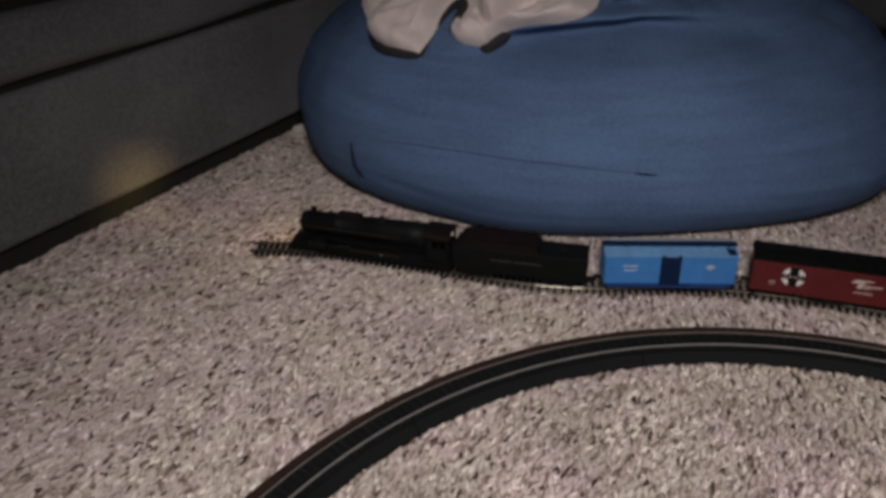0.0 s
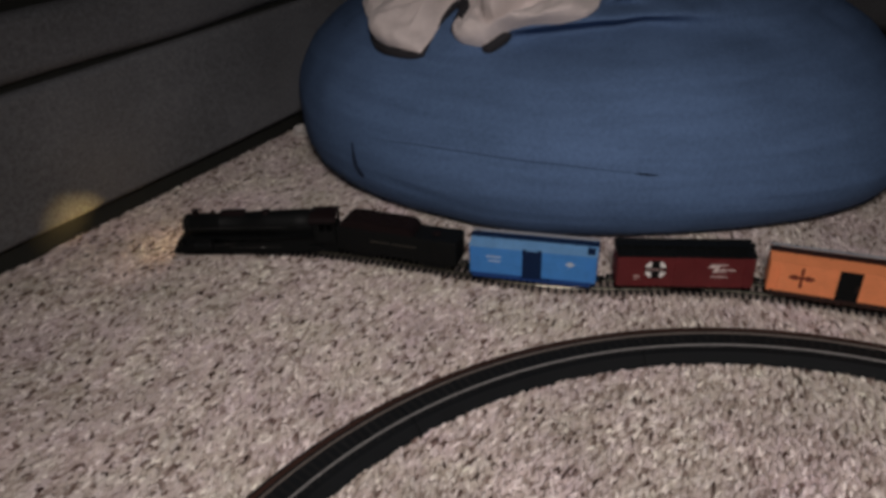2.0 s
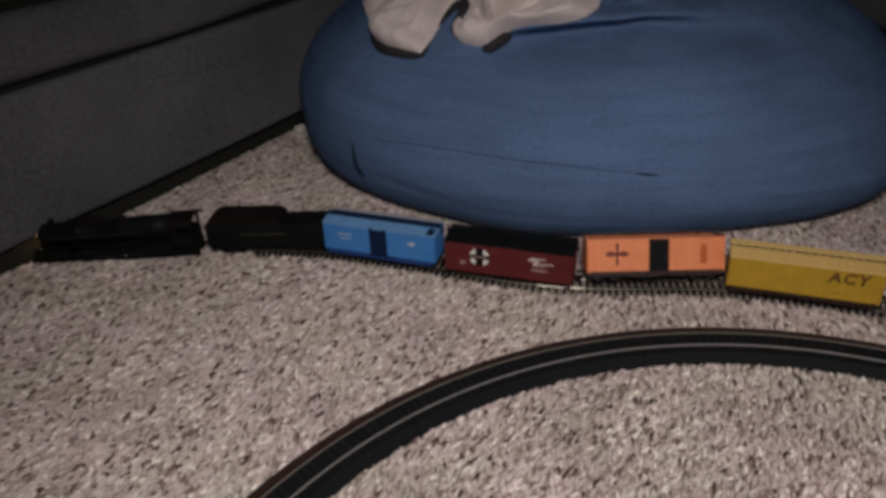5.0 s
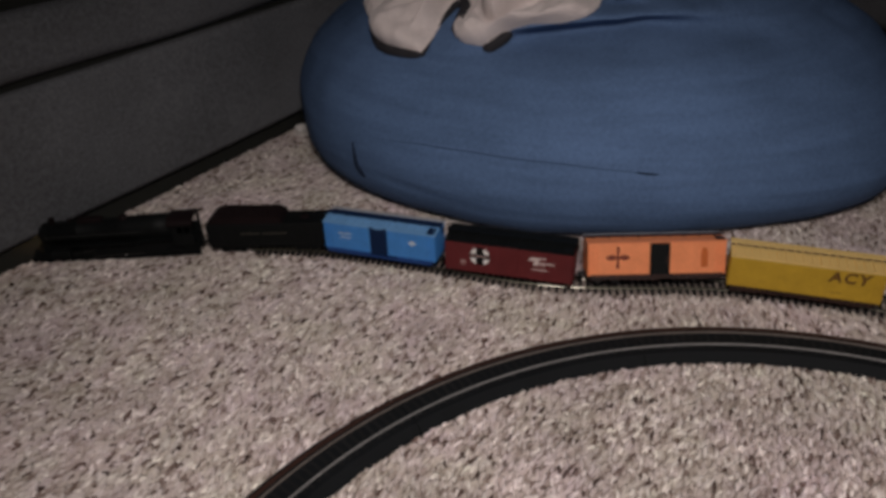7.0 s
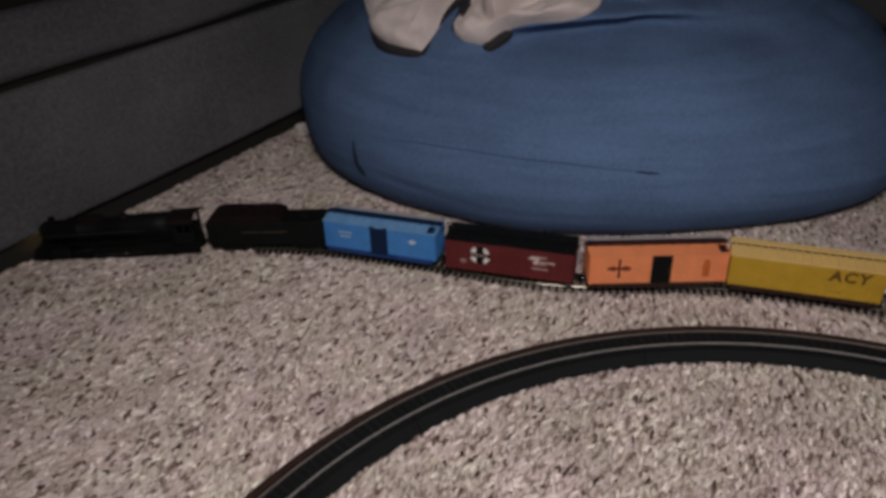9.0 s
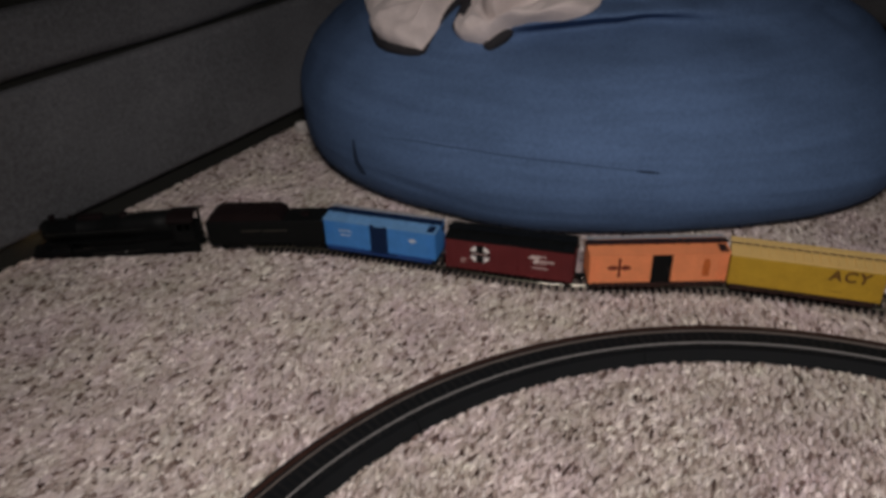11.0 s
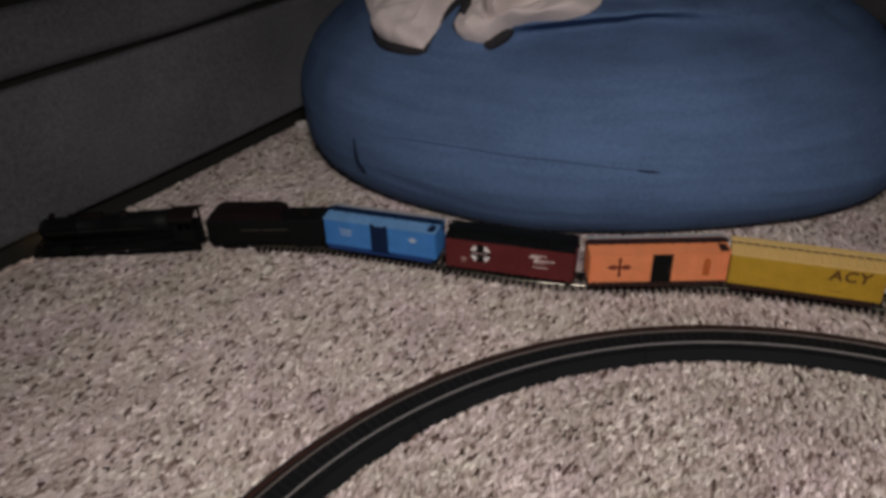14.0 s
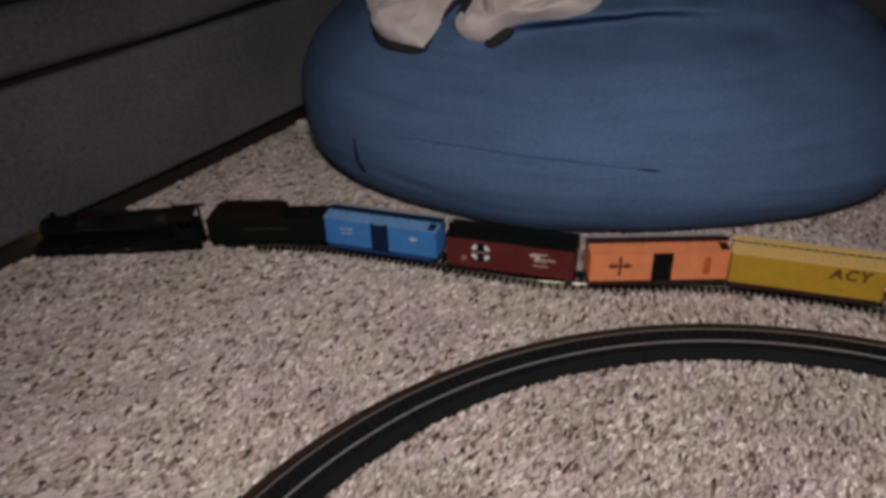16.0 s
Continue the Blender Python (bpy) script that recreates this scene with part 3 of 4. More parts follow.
def line_track():
    """Sectional track on bare ties: dark ties and brass rails, ending loose on the carpet."""
    # the short piece from 0.110 is set in to carry the glint
    bounds = [TRACK_END, 0.110, 0.160, 0.374, 0.60, 0.72]
    bm = bmesh.new()
    box(bm, -0.0013, 0.0013, -HALF_TIE, HALF_TIE, -0.001, 0.0026)
    tie_mesh = None
    for s0, s1 in zip(bounds, bounds[1:]):
        ob = thing("track_section", "model train track with brass rails on black ties, lying on carpet", "train track", "line of sectional track")
        for o in (-0.0085, 0.0085):
            bm2 = bmesh.new()
            pr = [(-0.0011, 0.0024), (-0.0003, 0.0032), (-0.0006, 0.0042), (-0.0005, 0.0050), (0.0005, 0.0050), (0.0006, 0.0042), (0.0003, 0.0032), (0.0011, 0.0024)]
            rows = []
            for k in range(25):
                s = s0 + 0.0003 + (s1 - s0 - 0.0006) * k / 24
                (xa, ya), (xb, yb) = line(s - 0.002), line(s + 0.002)
                t = Vector((xb - xa, yb - ya)).normalized()
                x, y = line(s)
                rows.append([bm2.verts.new((x - t.y * (o + u), y + t.x * (o + u), z)) for u, z in pr])
            for p, q in zip(rows, rows[1:]):
                for j in range(8):
                    bm2.faces.new((p[j], q[j], q[(j + 1) % 8], p[(j + 1) % 8]))
            bm2.faces.new(rows[0])
            bm2.faces.new(rows[-1][::-1])
            part("rail", bm2, M_RAIL_GLINT if s0 == 0.110 else M_BRASS, ob, "rail piece brightened for its glint" if s0 == 0.110 else "dull brass rail")
        count = int((s1 - s0) / 0.0072)
        for k in range(count):
            m = on_line(s0 + (s1 - s0) * (k + 0.5) / count, 0.003, 0, 0)
            if tie_mesh is None:
                tie = part("tie", bm, M_TIE, ob)
                tie_mesh = tie.data
                tie.matrix_basis = m
            else:
                share("tie", tie_mesh, ob, m)
        if s0 == bounds[0]:
            for o in (-0.0085, 0.0085):
                bm2 = bmesh.new()
                box(bm2, -0.006, 0.004, -0.0016, 0.0016, 0.0024, 0.0044, 0.0004, 1)
                j = part("rail_joiner", bm2, M_BRASS, ob)
                j.matrix_basis = on_line(s0 + 0.001, 0.002, 0, 0) @ Matrix.Translation((0, o, 0))


# ---- rolling stock; each one's own x runs along the line to the rear of the train, y away from the loop, z = 0 at the rail's top ----
def wheel_mesh(r, w=0.0028, spokes=False):
    bm = bmesh.new()
    m = Matrix.Rotation(math.pi / 2, 4, "X")
    lathe(bm, [(0.0012, -w / 2), (r * 0.72, -w / 2), (r * 0.78, -w / 2 - 0.0003), (r, -w / 2), (r, w / 2 - 0.0008), (r * 1.12, w / 2 - 0.0006), (r * 1.12, w / 2), (0.0012, w / 2)], m, 20)
    return bm


def truck(parent, x, gauge=0.0085, r=0.0052, wheelbase=0.0185, mat=None):
    t = part("truck", truck_frame(wheelbase), mat or M_BLACK, parent, "black wheel truck")
    t.matrix_basis = pose(x, 0, 0)
    wm = None
    for dx in (-wheelbase / 2, wheelbase / 2):
        for side in (-1, 1):
            m = Matrix.Translation((dx, side * gauge, r)) @ (Matrix.Rotation(math.pi, 4, "Z") if side > 0 else Matrix())
            if wm is None:
                w = part("wheel", wheel_mesh(r), M_WHEEL, t)
                wm = w.data
                w.matrix_basis = m
            else:
                share("wheel", wm, t, m)
    return t


def truck_frame(wb):
    bm = bmesh.new()
    for y in (-0.0122, 0.0122):
        prism(bm, [(-wb / 2 - 0.003, 0.0042), (-wb / 2 - 0.003, 0.0066), (-wb / 4, 0.0088), (wb / 4, 0.0088), (wb / 2 + 0.003, 0.0066), (wb / 2 + 0.003, 0.0042), (wb / 4, 0.0030), (-wb / 4, 0.0030)], y - 0.0011, y + 0.0011)
        for dx in (-wb / 2, wb / 2):
            box(bm, dx - 0.0022, dx + 0.0022, y - 0.0017, y + 0.0017, 0.0034, 0.0070, 0.0004, 1)
    box(bm, -0.0035, 0.0035, -0.0125, 0.0125, 0.0055, 0.0085, 0.0004, 1)
    for dx in (-wb / 2, wb / 2):
        rod(bm, (dx, -0.012, 0.0052), (dx, 0.012, 0.0052), 0.0009, 6)
    return bm


def coupler(parent, x, way):
    bm = bmesh.new()
    box(bm, min(0, way * 0.007), max(0, way * 0.007), -0.0016, 0.0016, 0.0075, 0.0100, 0.0004, 1)
    box(bm, min(way * 0.0055, way * 0.0085), max(way * 0.0055, way * 0.0085), -0.0028, 0.0020, 0.0068, 0.0108, 0.0005, 1)
    c = part("coupler", bm, M_BLACK, parent, "black knuckle coupler")
    c.matrix_basis = pose(x, 0, 0)


def ladder(parent, x, y, z0, z1, mat, along=True, rungs=6):
    bm = bmesh.new()
    w = 0.0042
    for k in range(rungs):
        z = z0 + (z1 - z0) * (k + 0.5) / rungs
        a, b = ((x - w, y, z), (x + w, y, z)) if along else ((x, y - w, z), (x, y + w, z))
        rod(bm, a, b, 0.00035, 5)
    for sgn in (-w, w):
        a, b = ((x + sgn, y, z0), (x + sgn, y, z1)) if along else ((x, y + sgn, z0), (x, y + sgn, z1))
        rod(bm, a, b, 0.0004, 5)
    part("ladder", bm, mat, parent)


def flat_print(parent, name, mat, shapes, y, label=""):
    """Thin printed shapes on a side: lists of (x, z) corners."""
    bm = bmesh.new()
    for sh in shapes:
        prism(bm, sh, y - 0.00025, y + 0.0001)
    return part(name, bm, mat, parent, label)


def rect(x0, x1, z0, z1, slant=0.0):
    return [(x0, z0), (x1, z0), (x1 + slant, z1), (x0 + slant, z1)]


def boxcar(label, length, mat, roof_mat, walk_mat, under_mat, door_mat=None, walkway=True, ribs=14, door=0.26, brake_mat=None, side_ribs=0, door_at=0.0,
           h0=0.0098, h1=0.0440, width=0.0345, rib_high=0.0013, sill_mat=None, ragged=1.0, pitch=0.0026):
    ob = thing("boxcar", label, "boxcar", "cars of the model train")
    L, W = length / 2, width / 2
    bm = bmesh.new()
    box(bm, -L, L, -W, W, h0, h1, 0.0006, 2)
    part("body", bm, mat, ob)
    rib = None
    for e in (-L, L):
        for k in range(5):
            m = pose(e, 0, h0 + (h1 - h0) * (k + 0.7) / 5.4)
            if rib is None:
                bm = bmesh.new()
                box(bm, -0.0006, 0.0006, -W * 0.85, W * 0.85, -0.0009, 0.0009, 0.0004, 1)
                one = part("end_rib", bm, mat, ob)
                rib = one.data
                one.matrix_basis = m
            else:
                share("end_rib", rib, ob, m)
    rib = None
    for k in range(side_ribs):
        x = -L + length * (k + 0.5) / side_ribs
        if abs(x - door_at) > door * L * 1.2:
            for y in (-W, W):
                if rib is None:
                    bm = bmesh.new()
                    box(bm, -0.0004, 0.0004, -0.0003, 0.0003, h0 + 0.002, h1 - 0.001)
                    one = part("side_rib", bm, mat, ob)
                    rib = one.data
                    one.matrix_basis = pose(x, y, 0)
                else:
                    share("side_rib", rib, ob, pose(x, y, 0))
    bm = bmesh.new()
    ridge = h1 + pitch
    prism(bm, [(-W - 0.0008, h1 - 0.0004), (-W - 0.0008, h1 + 0.0006), (0, ridge), (W + 0.0008, h1 + 0.0006), (W + 0.0008, h1 - 0.0004)], -L - 0.0006, L + 0.0006, "x")
    part("roof", bm, roof_mat, ob)
    rib = None
    for k in range(ribs):
        x = -L + length * (k + 0.5) / ribs
        if rib is not None:
            share("roof_rib", rib, ob, pose(x, 0, 0))
            continue
        bm = bmesh.new()
        prism(bm, [(-W - 0.0006, h1 + 0.0004), (-W - 0.0006, h1 + 0.0005 + rib_high), (0, ridge + rib_high), (W + 0.0006, h1 + 0.0005 + rib_high), (W + 0.0006, h1 + 0.0004)], -0.0006, 0.0006, "x")
        one = part("roof_rib", bm, roof_mat, ob)
        rib = one.data
        one.matrix_basis = pose(x, 0, 0)
    if walkway:
        bm = bmesh.new()
        box(bm, -L - 0.001, L + 0.001, 0.0098, W - 0.0030, ridge + 0.0006, ridge + 0.0016, 0.0003, 1)
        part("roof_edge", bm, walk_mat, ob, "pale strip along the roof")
        bm = bmesh.new()
        for k in range(3):
            box(bm, -L - 0.002, L + 0.002, -0.0026 + k * 0.0030, 0.0002 + k * 0.0030, ridge + 0.0012, ridge + 0.0020)
        for k in range(9):
            x = -L + length * (k + 0.5) / 9
            box(bm, x - 0.0006, x + 0.0006, -0.0024, 0.0060, ridge - 0.0004, ridge + 0.0013)
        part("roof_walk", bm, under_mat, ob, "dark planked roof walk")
        bm = bmesh.new()
        box(bm, L - 0.010, L - 0.002, -W, -0.004, ridge - 0.0008, ridge + 0.0002, 0.0002, 1)
        part("roof_step", bm, under_mat, ob)
        bm = bmesh.new()
        box(bm, -L + 0.002, -L + 0.008, 0.004, W, ridge - 0.0008, ridge + 0.0002, 0.0002, 1)
        part("roof_step", bm, under_mat, ob)
    if sill_mat:
        rng = random.Random(length)
        for y in (-W - 0.0001, W + 0.0001):
            # ragged lower edge of the frame, peeping out under the body
            low, x = [], -L + 0.003
            while x < L - 0.004:
                low.append((x, h0 - 0.0042 + ragged * rng.uniform(-0.0016, 0.0014)))
                x += rng.uniform(0.0022, 0.0050)
            bm = bmesh.new()
            prism(bm, [(L - 0.003, h0 + 0.0012), (-L + 0.003, h0 + 0.0012)] + low, y - 0.0004, y + 0.0004)
            part("side_sill", bm, sill_mat, ob, "dark side sill")
    dw = door * L
    for y, s in ((-W, -1), (W, 1)):
        if door_mat:
            bm = bmesh.new()
            ya, yb = sorted((y - s * 0.0002, y + s * 0.0009))
            box(bm, door_at - dw, door_at + dw, ya, yb, h0 + 0.0008, h1 - 0.0002, 0.0003, 1)
            for side in (-1, 1) if side_ribs else ():
                x = door_at + side * dw * 0.78
                box(bm, x - dw * 0.2, x + dw * 0.2, ya, yb, h1 - 0.0004, h1 + 0.0008)
            for k in range(4):
                z = h0 + 0.005 + k * 0.0085
                box(bm, door_at - dw * 0.92, door_at + dw * 0.92, y + s * 0.0009 - 0.0003, y + s * 0.0009 + 0.0003, z, z + 0.0008)
            d = part("door", bm, door_mat, ob, "dark sliding door")
            bm = bmesh.new()
            box(bm, door_at + dw * 0.65, door_at + dw * 0.75, y + s * 0.0011 - 0.0005, y + s * 0.0011 + 0.0005, h0 + 0.012, h0 + 0.020)
            part("latch", bm, mat if door_mat is mat else under_mat, d)
        bm = bmesh.new()
        box(bm, door_at - dw * 1.1, door_at + dw * 2.0, y + s * 0.0008 - 0.0006, y + s * 0.0008 + 0.0006, h0 - 0.0006, h0 + 0.0008)
        part("door_rail", bm, under_mat if door_mat else sill_mat, ob)
        for x in (-L + 0.0055, L - 0.0055):
            ladder(ob, x, y + s * 0.0006, h0 + 0.001, h1 - 0.004, mat)
    bm = bmesh.new()
    box(bm, -L + 0.004, L - 0.004, -W * 0.8, W * 0.8, h0 - 0.002, h0 + 0.0002)
    prism(bm, [(-L * 0.55, h0 - 0.002), (-L * 0.42, h0 - 0.0042), (L * 0.42, h0 - 0.0042), (L * 0.55, h0 - 0.002)], -0.0035, 0.0035)
    for k in range(-3, 4):
        box(bm, k * L * 0.24 - 0.001, k * L * 0.24 + 0.001, -W * 0.96, W * 0.96, h0 - 0.0028, h0)
    box(bm, L * 0.1, L * 0.32, -W * 0.8, -W * 0.35, h0 - 0.0045, h0 - 0.001, 0.001, 2)
    part("underframe", bm, under_mat, ob)
    for x in (-L * 0.70, L * 0.70):
        truck(ob, x)
    coupler(ob, -L, -1)
    coupler(ob, L, 1)
    bm = bmesh.new()
    lathe(bm, [(0.0034, 0), (0.0039, 0.0004), (0.0034, 0.0008), (0.0030, 0.0004)], Matrix.Translation((L + 0.0016, 0.006, h1 - 0.004)) @ Matrix.Rotation(math.pi / 2, 4, "Y"), 16)
    rod(bm, (L, 0.006, h1 - 0.004), (L + 0.002, 0.006, h1 - 0.004), 0.0005, 6)
    part("brake_wheel", bm, brake_mat or under_mat, ob)
    for x in (-L + 0.004, L - 0.004):
        for y in (-W + 0.001, W - 0.001):
            bm = bmesh.new()
            box(bm, x - 0.0028, x + 0.0028, y - 0.0005, y + 0.0005, h0 - 0.0042, h0 - 0.0036)
            for sx in (-0.0026, 0.0026):
                box(bm, x + sx - 0.0003, x + sx + 0.0003, y - 0.0004, y + 0.0004, h0 - 0.004, h0 + 0.0005)
            part("stirrup_step", bm, under_mat, ob)
    return ob


def quadrant(cx, cz, r, sx, sz):
    """A quarter of a disc, hollowed towards the upright bar beside it."""
    a0, a1 = 0.27, 1.13
    out = [(cx + sx * r * math.cos(a0 + (a1 - a0) * k / 8), cz + sz * r * math.sin(a0 + (a1 - a0) * k / 8)) for k in range(9)]
    out += [(cx + sx * 0.0040, cz + sz * 0.0068), (cx + sx * 0.0046, cz + sz * r * math.sin(a0))]
    return out if sx * sz > 0 else out[::-1]


def circle(cx, cz, r, n=32):
    return [(cx + r * math.cos(2 * math.pi * k / n), cz + r * math.sin(2 * math.pi * k / n)) for k in range(n)]


M_WHITE_WORN = material("worn_white_print", (0.56, 0.46, 0.43), rough=0.55, vary=0.3, scale=250)
W_BLUE, W_RED, W_ORANGE, W_YELLOW = 0.134, 0.139, 0.143, 0.1445
SIDE = -0.0345 / 2 - 0.0003


def train_cars():
    blue = boxcar("bright blue plastic model boxcar with dark sliding door, on the track", W_BLUE, M_BLUE, M_BLUE_LIT, M_GREY, M_BLUE_DARK, M_BLUE_DARK, ribs=13, door=0.155, side_ribs=18, h0=0.0102, rib_high=0.0010, sill_mat=M_BLUE_SILL, ragged=0.1)
    flat_print(blue, "lettering", M_PALE_BLUE, [rect(-0.049, -0.033, 0.0320, 0.0331), rect(-0.047, -0.034, 0.0268, 0.0278)], SIDE, "unreadable white lettering as bars")
    flat_print(blue, "emblem", M_PALE_BLUE, [[(0.0355, 0.0315), (0.0400, 0.0282), (0.0445, 0.0315), (0.0400, 0.0348)], rect(0.0350, 0.0450, 0.0309, 0.0321)], SIDE, "white diamond emblem")
    red = boxcar("dark oxide red plastic model boxcar with black roof, on the track", W_RED, M_RED, M_BLACK, M_BLACK, M_BLACK, M_RED, ribs=13, door=0.16, side_ribs=0, h0=0.0076)
    flat_print(red, "emblem", M_BLACK, [circle(-0.0305, 0.0288, 0.0108)], SIDE, "black disc of the emblem")
    flat_print(red, "emblem", M_WHITE, [quadrant(-0.0305, 0.0288, 0.0110, sx, sz) for sx in (-1, 1) for sz in (-1, 1)], SIDE - 0.0003, "four white quarters of the round emblem")
    flat_print(red, "emblem", M_PINK, [rect(-0.0398 + k * 0.0048, -0.0364 + k * 0.0048, 0.0279, 0.0297) for k in range(4)], SIDE - 0.0003, "unreadable pale lettering as bars")
    flat_print(red, "lettering", M_WHITE_WORN, [rect(0.0215, 0.033, 0.0318, 0.0345, 0.003), rect(0.0235, 0.040, 0.0345, 0.0358, 0.002), rect(0.027, 0.0315, 0.0262, 0.0318, 0.002), rect(0.031, 0.050, 0.0286, 0.0302), rect(0.031, 0.041, 0.0262, 0.0270), rect(0.026, 0.043, 0.0205, 0.0216)], SIDE, "unreadable white slanted lettering as bars")
    flat_print(red, "lettering", M_PINK, [rect(-0.052, -0.046, 0.019, 0.0215), rect(-0.052, -0.047, 0.0165, 0.0172)], SIDE)
    orange = boxcar("orange plastic model boxcar with black door and dark roof walk", W_ORANGE, M_ORANGE, M_ORANGE, M_GREY, M_BROWN, M_BLACK, ribs=0, door=0.145, side_ribs=0, door_at=0.003, h0=0.0090, sill_mat=M_BROWN)
    petals = []
    for sx in (-1, 1):
        petals.append([(-0.0405 + sx * 0.001, 0.0285), (-0.0405 + sx * 0.005, 0.0316), (-0.0405 + sx * 0.0095, 0.0308), (-0.0405 + sx * 0.013, 0.0285), (-0.0405 + sx * 0.0095, 0.0262), (-0.0405 + sx * 0.005, 0.0256)])
        petals.append([(-0.0415, 0.0285 + sx * 0.001), (-0.0421, 0.0285 + sx * 0.010), (-0.0405, 0.0285 + sx * 0.0125), (-0.0389, 0.0285 + sx * 0.010), (-0.0395, 0.0285 + sx * 0.001)])
    flat_print(orange, "emblem", M_PRINT, petals + [circle(-0.0405, 0.0285, 0.0025)], SIDE, "dark red cross-shaped emblem")
    m_faint = material("faint_rust_print", (0.50, 0.12, 0.025), rough=0.5, vary=0.2, scale=300)
    flat_print(orange, "lettering", m_faint, [rect(0.0455, 0.0525, 0.017, 0.034), rect(0.0465, 0.0515, 0.034, 0.037)], SIDE, "faint rust coloured lettering block")
    yellow = boxcar("long mustard yellow plastic model boxcar lettered ACY, on the track", W_YELLOW, M_YELLOW, M_YELLOW_LIT, M_YELLOW_LIT, M_BLACK, None, walkway=False, ribs=18, door=0.24, brake_mat=M_YELLOW, side_ribs=0, door_at=-0.01, h0=0.0085, pitch=0.0009, rib_high=0.0016, sill_mat=M_BROWN)
    bm = bmesh.new()
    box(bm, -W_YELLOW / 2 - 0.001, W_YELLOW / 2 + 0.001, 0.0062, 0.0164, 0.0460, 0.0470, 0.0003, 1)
    part("roof_walk", bm, M_YELLOW_LIT, yellow)
    # brown bar that draws the shadow line beside the roof walk
    bm = bmesh.new()
    box(bm, -W_YELLOW / 2 - 0.0006, W_YELLOW / 2 + 0.0006, 0.0052, 0.0066, 0.0444, 0.0464, 0.0002, 1)
    part("walk_edge", bm, M_BROWN, yellow, "dark brown strip painted as the roof walk's shadow")
    cu = bpy.data.curves.new("lettering", "FONT")
    cu.body, cu.size, cu.extrude, cu.shear, cu.space_character, cu.offset = "ACY", 0.0165, 0.0002, 0.10, 1.2, 0.0006
    tmp = new("lettering", cu)
    dg = bpy.context.evaluated_depsgraph_get()
    me = bpy.data.meshes.new_from_object(tmp.evaluated_get(dg))
    bpy.data.objects.remove(tmp)
    me.materials.clear()
    me.materials.append(M_PRINT_Y)
    txt = new("lettering", me)
    txt.parent = yellow
    txt.matrix_basis = Matrix.Translation((0.0210, SIDE, 0.0295)) @ Matrix.Rotation(math.pi / 2, 4, "X")
    tagged(txt, "dark brown letters ACY")
    flat_print(yellow, "lettering", M_PRINT_Y, [rect(0.024, 0.036, 0.0165, 0.0168)], SIDE)
    return blue, red, orange, yellow


def tender():
    ob = thing("tender", "black plastic model steam engine tender with coal bunker", "tender", "cars of the model train")
    L, W = 0.0715, 0.0165
    bm = bmesh.new()
    box(bm, -L, L, -W, W, 0.0105, 0.0395, 0.0012, 2)
    part("tank", bm, M_BLACK, ob)
    rib = None
    for k in range(12):
        for y in (-W, W):
            m = pose(-L + 0.006 + k * (2 * L - 0.012) / 11, y, 0)
            if rib is None:
                bm = bmesh.new()
                box(bm, -0.0003, 0.0003, -0.0003, 0.0003, 0.012, 0.038)
                one = part("rivet_strip", bm, M_BLACK, ob)
                rib = one.data
                one.matrix_basis = m
            else:
                share("rivet_strip", rib, ob, m)
    bm = bmesh.new()
    top = [(-L + 0.0025, 0.0385), (-L + 0.0050, 0.0440), (-L + 0.010, 0.0480), (-L + 0.020, 0.0492), (L * 0.18, 0.0492), (L * 0.26, 0.0470), (L * 0.30, 0.0385)]
    prism(bm, top, -W + 0.0012, W - 0.0012)
    bmesh.ops.bevel(bm, geom=[e for e in bm.edges if abs(e.verts[0].co.y - e.verts[1].co.y) < 1e-6 and e.verts[0].co.z > 0.04], offset=0.0016, segments=2, affect="EDGES")
    part("bunker", bm, M_BLACK_ROOF, ob, "raised coal bunker side")
    rng = random.Random(4)
    bm = bmesh.new()
    for k in range(90):
        m = Matrix.Translation((rng.uniform(-L + 0.012, L * 0.15), rng.uniform(-0.012, 0.012), 0.0490 + rng.uniform(0, 0.0010))) @ Euler((rng.random() * 3, rng.random() * 3, 0)).to_matrix().to_4x4()
        bmesh.ops.create_icosphere(bm, subdivisions=1, radius=rng.uniform(0.0010, 0.0020), matrix=m)
    part("coal", bm, M_BLACK_ROOF, ob, "moulded black coal load")
    bm = bmesh.new()
    lathe(bm, [(0.0050, 0.0390), (0.0050, 0.0408), (0.0044, 0.0414), (0.001, 0.0416)], Matrix.Translation((L * 0.62, 0, 0)), 18)
    part("water_hatch", bm, M_BLACK_ROOF, ob)
    flat_print(ob, "lettering", M_GOLD, [rect(-0.030, -0.007, 0.0268, 0.0281), rect(-0.004, 0.025, 0.0268, 0.0281)], -W - 0.0003, "unreadable dull gold lettering as bars")
    bm = bmesh.new()
    box(bm, -L + 0.002, L - 0.002, -W * 0.85, W * 0.85, 0.0070, 0.0108)
    part("underframe", bm, M_BLACK, ob)
    for x in (-L * 0.62, L * 0.62):
        truck(ob, x, wheelbase=0.021)
    coupler(ob, L, 1)
    bm = bmesh.new()
    box(bm, -L - 0.010, -L, -0.003, 0.003, 0.0085, 0.0098)
    part("drawbar", bm, M_BLACK, ob)
    return ob


DRIVER_R = 0.0088
RODS, DRIVERS = [], []
DRIVER_X = (-0.034, -0.0155, 0.003, 0.0215)


